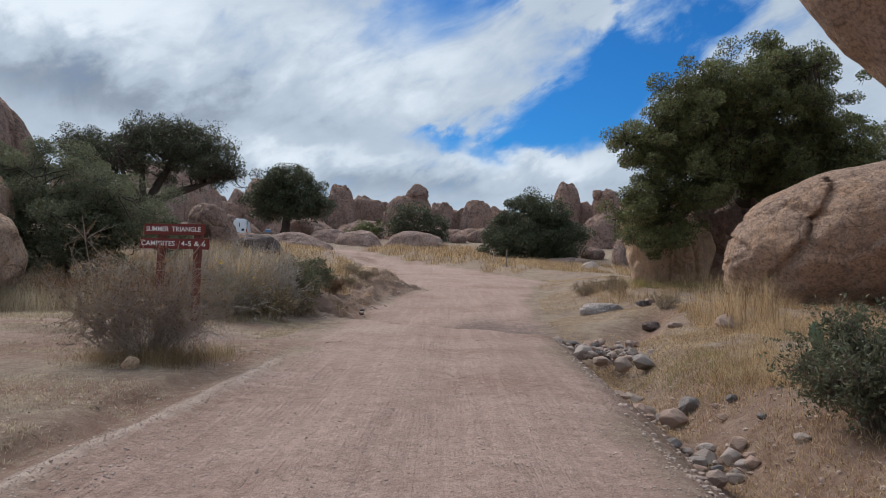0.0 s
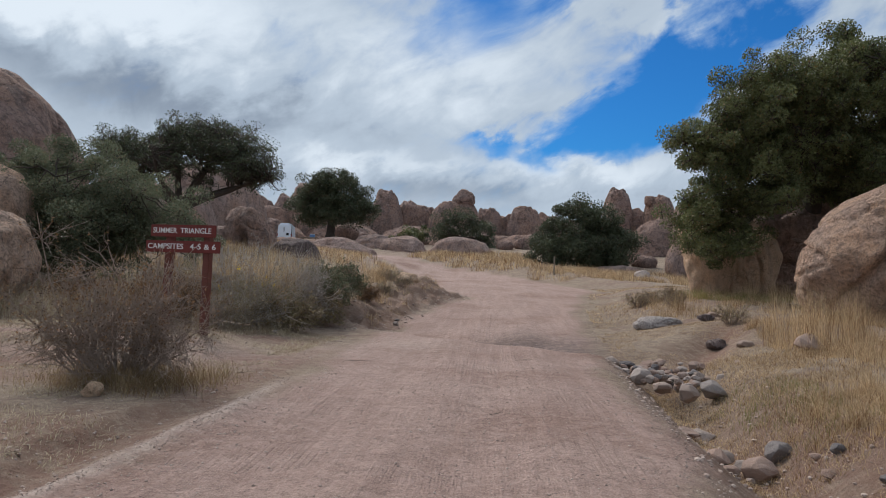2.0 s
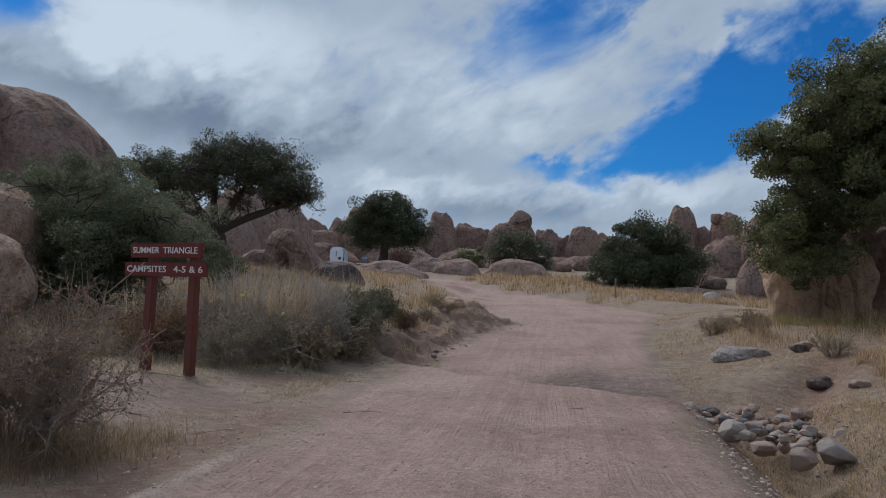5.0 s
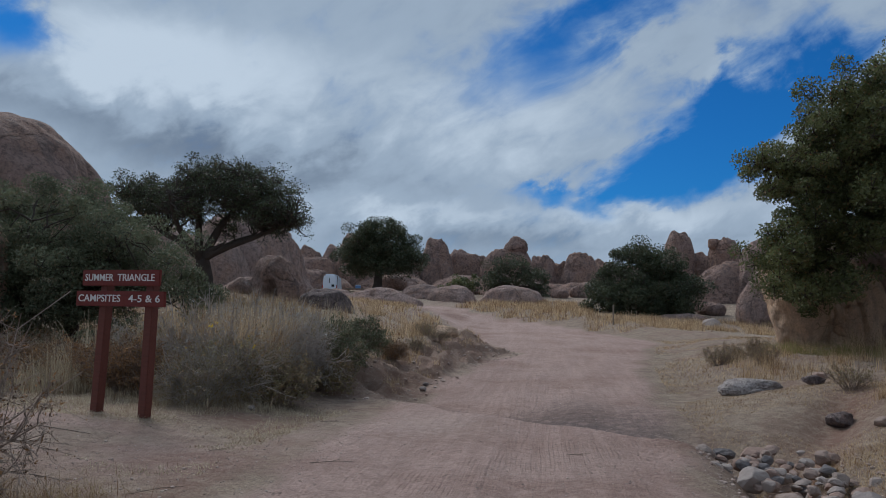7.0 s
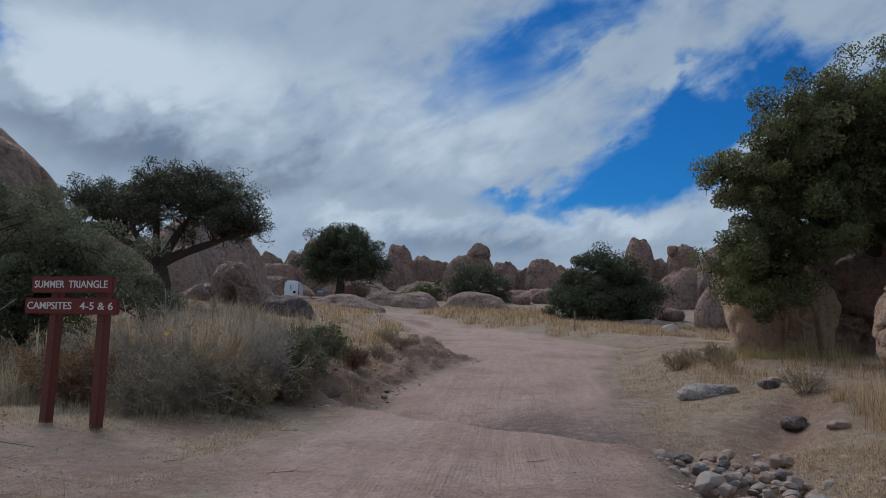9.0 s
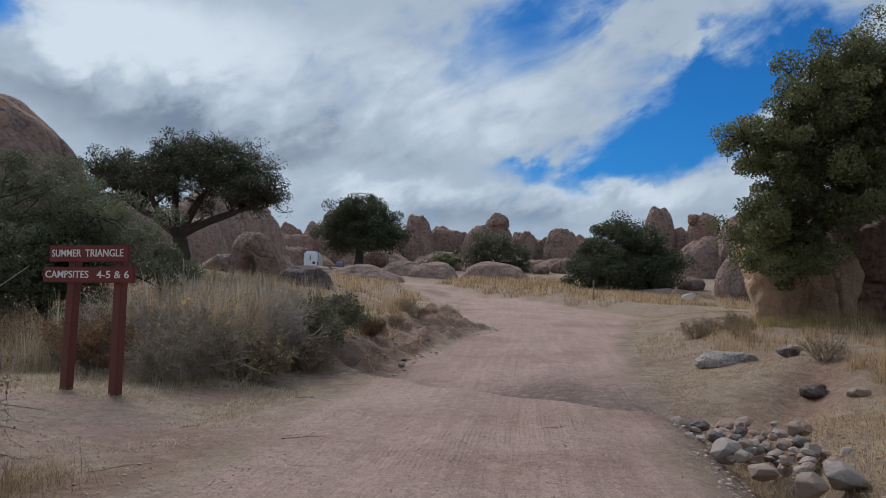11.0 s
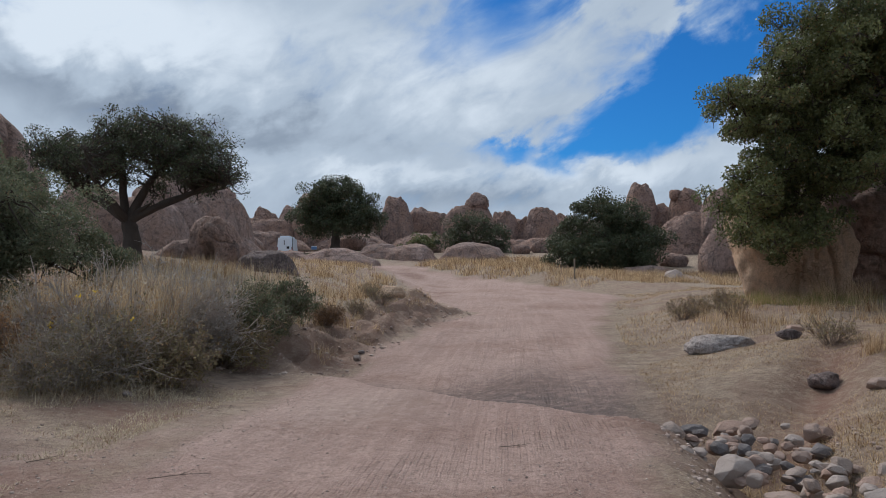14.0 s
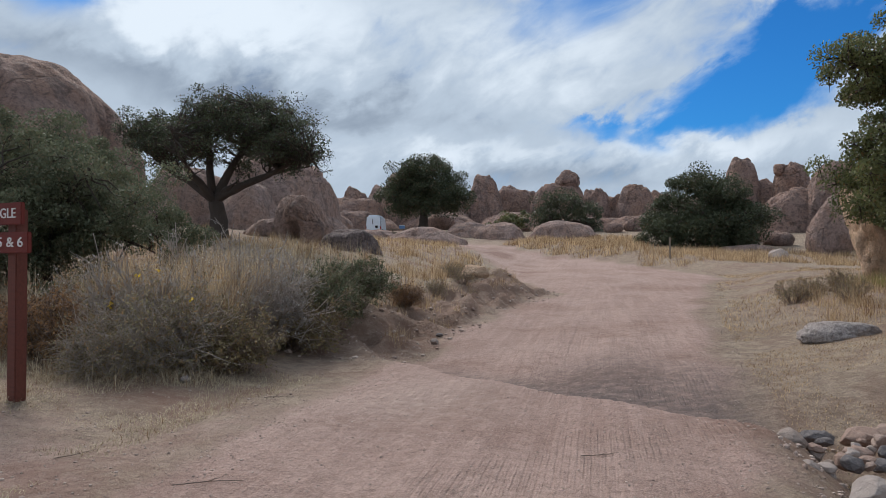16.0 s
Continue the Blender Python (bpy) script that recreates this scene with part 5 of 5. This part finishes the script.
def pebbles(name, spots, sizes, label, seed):
    """Loose gravel: many small angular stones in one sheet."""
    g = np.random.default_rng(seed)
    v, f = sphere(1)
    n = len(spots)
    p = v[None] * sizes[:, None, None] * g.uniform(0.6, 1.2, (n, 1, 3)) * np.array([1, 1, 0.7]) * g.uniform(0.8, 1.2, (n, len(v), 1))
    z = height(spots[:, 0], spots[:, 1])
    p = p + np.stack([spots[:, 0], spots[:, 1], z + sizes * 0.2], -1)[:, None]
    ff = (f[None] + (np.arange(n) * len(v))[:, None, None]).reshape(-1, 3)
    tagged(new(name, mesh_of(name, p.reshape(-1, 3), ff, GRAVEL, False)), label, "gravel", kind="stuff")


def gravel_mat():
    m, t, co, geo = start("gravel")
    r = geo.outputs["Random Per Island"]
    c = mixc(t, r, (0.30, 0.22, 0.185), (0.58, 0.465, 0.40))
    c = mixc(t, span(t, noise_tex(t, geo.outputs["Position"], 60.0, 3), 0.45, 0.7, 0.0, 0.5), c, (0.16, 0.12, 0.105))
    finish(t, c, 0.92)
    return m


GRAVEL = gravel_mat()
g = np.random.default_rng(41)
n = 12000
yy = 3 + 24 * g.random(n) ** 1.6
q = g.random(n)
q = np.where(g.random(n) < 0.5, q, np.where(g.random(n) < 0.6, 1 - 0.16 * g.random(n) ** 2 + 0.05, 0.02 + 0.1 * g.random(n)))
xx = road_left(yy) + q * (road_right(yy) - road_left(yy))
pebbles("road_gravel", np.stack([xx, yy], -1), 0.003 + 0.012 * g.random(n) ** 4, "loose gravel scattered on the dirt road", 42)
n = 1200
yy = 3.5 + 7.5 * g.random(n)
xx = road_left(yy) + 0.055 * g.normal(size=n)
pebbles("berm_gravel", np.stack([xx, yy], -1), 0.003 + 0.005 * g.random(n) ** 2, "pale gravel ridge along the edge of the road", 45)
n = 1700
yy = 4 + 13 * g.random(n)
xx = road_right(yy) + 0.1 + 2.2 * g.random(n) ** 1.3
pebbles("ditch_gravel", np.stack([xx, yy], -1), 0.008 + 0.030 * g.random(n) ** 3, "stones and gravel washed into the ditch", 43)
n = 900
yy, xx = 4 + 20 * g.random(n), -2.7 - 7 * g.random(n) ** 1.5
pebbles("verge_gravel", np.stack([xx, yy], -1), 0.007 + 0.018 * g.random(n) ** 3, "small stones strewn on the grassy verge", 44)


# ---- grass ----
n = 1100
yy = 19.5 + 15 * g.random(n)
xx = road_left(yy) + 0.35 * g.random(n) - 2.4 * g.random(n)
pebbles("bank_rubble", np.stack([xx, yy], -1), 0.010 + 0.05 * g.random(n) ** 5, "crumbled stones and clods below the cut bank", 46)
n = 5000
yy = 4.5 + 12 * g.random(n)
xx = road_left(yy) - 0.1 - 7 * g.random(n) ** 1.3
pebbles("verge_gravel", np.stack([xx, yy], -1), 0.004 + 0.014 * g.random(n) ** 4, "scattered grit and clods on the bare verge", 47)


def blades(name, spots, tall, wide, mat, label, seed, lean=0.35, k=4):
    """Dry blades at spots (N, 2), each curved over by its own amount."""
    g = np.random.default_rng(seed)
    n = len(spots)
    z = height(spots[:, 0], spots[:, 1])
    a = g.uniform(0, 2 * np.pi, n)
    ln = np.abs(g.normal(size=n)) * lean
    h = tall * g.uniform(0.55, 1.15, n)
    t = np.linspace(0, 1, k)[None, :]
    out = (ln * h)[:, None] * t ** 1.7
    p = np.stack([spots[:, 0, None] + np.cos(a)[:, None] * out, spots[:, 1, None] + np.sin(a)[:, None] * out, (z - 0.01)[:, None] + h[:, None] * t * np.clip(1 - 0.25 * ln[:, None] * t, 0.2, 1)], -1)
    b = g.uniform(0, np.pi, n)
    side = np.stack([np.cos(b), np.sin(b) * 0.5, 0 * b], -1)
    w = np.asarray(wide) * np.linspace(1, 0.18, k)[None, :] * np.ones((n, 1))
    v, f = strips(p, w, unit(side))
    tagged(new(name, mesh_of(name, v, f, mat, False)), label, "grass", kind="stuff")


def tufts(g, cx, cy, per, r):
    n = len(cx)
    d = g.normal(size=(n, per, 2)) * r
    return (np.stack([cx, cy], -1)[:, None] + d).reshape(-1, 2)


def scatter(g, n, x0, x1, y0, y1, keep=lambda x, y: np.ones_like(x, bool)):
    x, y = g.uniform(x0, x1, n), g.uniform(y0, y1, n)
    m = keep(x, y)
    return x[m], y[m]


def patchy(x, y, s, lo, seed=70):
    return fbm(np.stack([x, y, 0 * x], -1) * s, 2, seed) > lo


g = np.random.default_rng(51)
beyond = lambda x, y: (x - road_right(y) > 1.9 + 0.5 * np.sin(y * 1.7)) & ((y < 12.6) | (x > 4.9 + 0.16 * (y - 12.6))) & patchy(x, y, 0.5, -0.12)
cx, cy = scatter(g, 1000, 3.2, 11, 5.5, 20.5, beyond)
blades("bunch_grass", tufts(g, cx, cy, 70, 0.08), np.repeat(0.14 + 0.36 * g.random(len(cx)) ** 1.8, 70), 0.006, STRAW, "tufts of pale dry bunch grass on the bank", 52, 1.15)
cx, cy = scatter(g, 24000, 3.2, 12, 7, 21, lambda x, y: (x - road_right(y) > 1.6) & ((y < 12.6) | (x > 4.7 + 0.2 * (y - 12.6))) & patchy(x, y, 0.8, -0.6))
blades("dry_grass", np.stack([cx, cy], -1), 0.13, 0.008, STRAW, "short dry straw-coloured grass on the bank", 53, 0.8)
cx, cy = np.array([6.1, 6.5, 6.9, 6.4, 5.8, 7.3, 6.0, 6.7]), np.array([16.3, 16.8, 16.4, 17.2, 17.0, 17.3, 15.7, 15.9])
blades("tall_grass", tufts(g, cx, cy, 130, 0.16), 1.1, 0.006, STRAW, "tall feathery straw-coloured grass clumps before a boulder", 54, 0.32, 5)
cx, cy = scatter(g, 9, 8.6, 11.2, 29.6, 31.0)
blades("tall_grass", tufts(g, cx, cy, 50, 0.13), 0.7, 0.010, STRAW, "tall dry grass against a granite block", 55, 0.6, 5)
cx, cy = scatter(g, 70, 4.8, 9.5, 23, 30, lambda x, y: x - road_right(y) > 1.8)
blades("bunch_grass", tufts(g, cx, cy, 45, 0.13), np.repeat(g.uniform(0.2, 0.5, len(cx)), 45), 0.008, STRAW, "tufts of dry grass at the foot of rocks", 56, 0.75)
cx, cy = scatter(g, 60, 3.4, 4.4, 9.5, 13)
blades("green_grass", tufts(g, cx[:26], cy[:26], 40, 0.12), 0.16, 0.006, STRAW_GREEN, "greenish grass in the damp ditch", 57, 0.8)
cx, cy = scatter(g, 30, 7.0, 10.5, 28.2, 30.6)
blades("green_grass", tufts(g, cx, cy, 60, 0.16), np.repeat(g.uniform(0.2, 0.45, len(cx)), 60), 0.009, STRAW_GREEN, "yellow-green grass at the foot of the granite block", 71, 0.7)
# behind and beside the sign
cx, cy = scatter(g, 230, -14, -6.8, 16.6, 22.0, lambda x, y: y > 16.2 + 0.12 * (x + 14))
blades("tall_grass", tufts(g, cx, cy, 60, 0.14), np.repeat(g.uniform(0.5, 1.0, len(cx)), 60), 0.007, STRAW_GREY, "tall dry greyish-yellow grass behind the sign", 58, 0.6, 5)
cx, cy = scatter(g, 45, -3.9, -2.0, 20.5, 34, lambda x, y: (road_left(y) - x > 0.35))
blades("bunch_grass", tufts(g, cx, cy, 30, 0.09), 0.24, 0.007, STRAW, "straggling dry grass on the cut bank", 67, 0.7)
cx, cy = scatter(g, 150, -8.6, -4.4, 18.0, 25.5, lambda x, y: patchy(x, y, 0.6, -0.1, 75))
blades("tall_grass", tufts(g, cx, cy, 36, 0.13), 1.3, 0.011, STRAW_GREY, "dry grass stalks among the roadside shrubs", 59, 0.28, 5)
cx, cy = scatter(g, 55, -6.6, -4.5, 17.6, 20.5)
blades("tall_grass", tufts(g, cx, cy, 50, 0.09), 1.5, 0.010, STRAW, "pale fan-shaped grass stalks above the shrubs", 69, 0.42, 5)
cx, cy = scatter(g, 420, -13, -3.4, 24, 46, lambda x, y: (road_left(y) - x > 1.2) & patchy(x, y, 0.4, -0.3, 76))
blades("bunch_grass", tufts(g, cx, cy, 34, 0.15), 0.42, 0.012, STRAW, "pale dry grass on the rise above the road", 60, 0.5)
# far verges
cx, cy = scatter(g, 420, 3, 18, 54, 65, lambda x, y: (x - road_right(y) > 0.6) & patchy(x, y, 0.35, -0.35))
blades("tall_grass", tufts(g, cx, cy, 30, 0.28), np.repeat(g.uniform(0.2, 0.6, len(cx)), 30), 0.022, STRAW, "band of tall golden grass along the far verge", 61, 0.8)
cx, cy = scatter(g, 420, -12, 4, 62, 80, lambda x, y: x - road_right(y) > 0.6)
blades("bunch_grass", tufts(g, cx, cy, 24, 0.3), 0.5, 0.035, STRAW, "dry grass between granite ledges and the road", 62, 0.5)
cx, cy = scatter(g, 300, -22, -5, 46, 76, lambda x, y: road_left(y) - x > 0.8)
blades("bunch_grass", tufts(g, cx, cy, 24, 0.3), 0.4, 0.03, STRAW, "dry grass beside the far bend of the road", 63, 0.5)
# litter on the open verge
cx, cy = scatter(g, 115000, -13, -2.7, 4.5, 17, lambda x, y: (road_left(y) - x > 0.5) & patchy(x, y, 0.7, -0.1, 77) & (~((y > 11.3) & (y < 14.6) & (x > -9)) | patchy(x, y * 2, 0.45, 0.12, 81)))
blades("grass_litter", np.stack([cx, cy], -1), 0.055, 0.008, STRAW_GREY, "short dead grass matted on the bare verge", 64, 2.2, 3)
cx, cy = scatter(g, 26000, 2.7, 6.5, 15, 28, lambda x, y: (x - road_right(y) > 0.3) & patchy(x, y, 0.7, -0.2, 78))
blades("grass_litter", np.stack([cx, cy], -1), 0.05, 0.008, STRAW, "short dead grass on the verge beside the slab", 65, 1.4, 3)
cx, cy = scatter(g, 80000, 2.6, 8, 4.5, 16, lambda x, y: (x - road_right(y) > 0.75) & patchy(x, y, 0.9, -0.4, 79))
blades("grass_litter", np.stack([cx, cy], -1), 0.075, 0.008, STRAW, "matted dead grass above the ditch", 68, 1.8, 3)
cx, cy = scatter(g, 15000, 3, 10, 24, 48, lambda x, y: (x - road_right(y) > 0.3) & patchy(x, y, 0.6, -0.1, 80))
blades("grass_litter", np.stack([cx, cy], -1), 0.10, 0.014, STRAW, "thin dry grass on the verge past the slab", 70, 1.2, 3)
cx, cy = scatter(g, 60, -4.6, -3.0, 9.2, 10.8)
blades("bunch_grass", tufts(g, cx, cy, 70, 0.2), 0.27, 0.005, STRAW_RUST, "rusty dead grass round the foot of a bush", 66, 1.4)
cx, cy = scatter(g, 16000, -9.5, -2.9, 14.4, 18.0, lambda x, y: (road_left(y) - x > 0.3) & patchy(x, y, 0.9, -0.25, 83))
blades("grass_litter", np.stack([cx, cy], -1), 0.07, 0.007, STRAW_GREY, "dead straw strewn at the foot of the shrubs", 72, 1.9, 3)
cx, cy = scatter(g, 34, -6.6, -3.9, 15.7, 17.2)
blades("bunch_grass", tufts(g, cx, cy, 34, 0.12), np.repeat(g.uniform(0.12, 0.4, len(cx)), 34), 0.006, STRAW_GREY, "straw tufts leaning out of the roadside shrubs", 73, 1.4)
# flowers and seed heads above the shrubs
n = 26
fx, fy = g.uniform(-5.6, -4.1, n), g.uniform(16.6, 18.6, n)
pos = np.stack([fx, fy, height(fx, fy) + g.uniform(0.75, 1.3, n)], -1)
pos = (pos[:, None] + g.normal(size=(n, 5, 3)) * 0.02).reshape(-1, 3)
v, f = leaf_quads(pos[:40], np.full(40, 0.022), 0.8, 0.5, g)
tagged(new("yellow_flowers", mesh_of("yellow_flowers", v, f, YELLOW, False)), "few yellow flower heads above the dry shrubs", "flower", kind="stuff")
n = 120
fx, fy = g.uniform(-6.6, -4.0, n), g.uniform(16.8, 20, n)
pos = np.stack([fx, fy, height(fx, fy) + g.uniform(1.0, 1.45, n)], -1)
v, f = leaf_quads(pos, np.full(n, 0.014), 0.8, 0.5, g)
tagged(new("seed_heads", mesh_of("seed_heads", v, f, SEED, False)), "pale fluffy seed heads on dry stalks", "flower", kind="stuff")


# ---- fallen twigs ----
def fallen(x, y, length, turn, seed):
    """A thin crooked stick lying on the ground."""
    g = np.random.default_rng(seed)
    t = np.linspace(0, 1, 7)
    a = radians(turn)
    side = np.cumsum(g.normal(size=7)) * 0.03 * length
    px_, py_ = x + np.cos(a) * t * length - np.sin(a) * side, y + np.sin(a) * t * length + np.cos(a) * side
    p = np.stack([px_, py_, height(px_, py_) + 0.012], -1)
    q = np.stack([p[3], p[3] + np.array([np.cos(a + 0.7), np.sin(a + 0.7), 0]) * length * 0.3])
    q = np.linspace(q[0], q[1], 7)
    v, f = tubes(np.stack([p, q]), np.stack([np.linspace(0.0045, 0.002, 7), np.linspace(0.003, 0.0015, 7)]), 5)
    tagged(new("twig", mesh_of("twig", v, f, TWIG)), "dry twig fallen on the dirt verge", "twig", "fallen twigs")


for k, (x, y, length, turn) in enumerate(((-2.0, 12.9, 0.45, 30), (-3.3, 13.4, 0.35, 80), (0.6, 14.3, 0.3, 20), (-4.4, 12.0, 0.5, 140), (-5.9, 11.6, 0.4, 10), (-3.0, 11.2, 0.55, 60), (1.2, 17.6, 0.4, 100), (3.9, 7.6, 0.7, 20), (3.6, 6.8, 0.6, -15), (-2.9, 16.2, 0.3, 50), (-6.8, 9.2, 0.4, 75), (0.2, 9.4, 0.18, 40))):
    fallen(x, y, length, turn, 300 + k)


# ---- fallen log ----
t = np.linspace(0, 1, 9)
lx, ly = 9.3 + 2.6 * t, 25.6 + 0.5 * t
p = np.stack([lx, ly, height(lx, ly) + 0.09 + 0.02 * np.sin(t * 9)], -1)
v, f = tubes(p[None], (0.085 - 0.03 * t + 0.006 * np.sin(t * 23))[None], 9)
tagged(new("fallen_log", mesh_of("fallen_log", v, f, CONCRETE)), "weathered grey log lying before the granite block", "log")
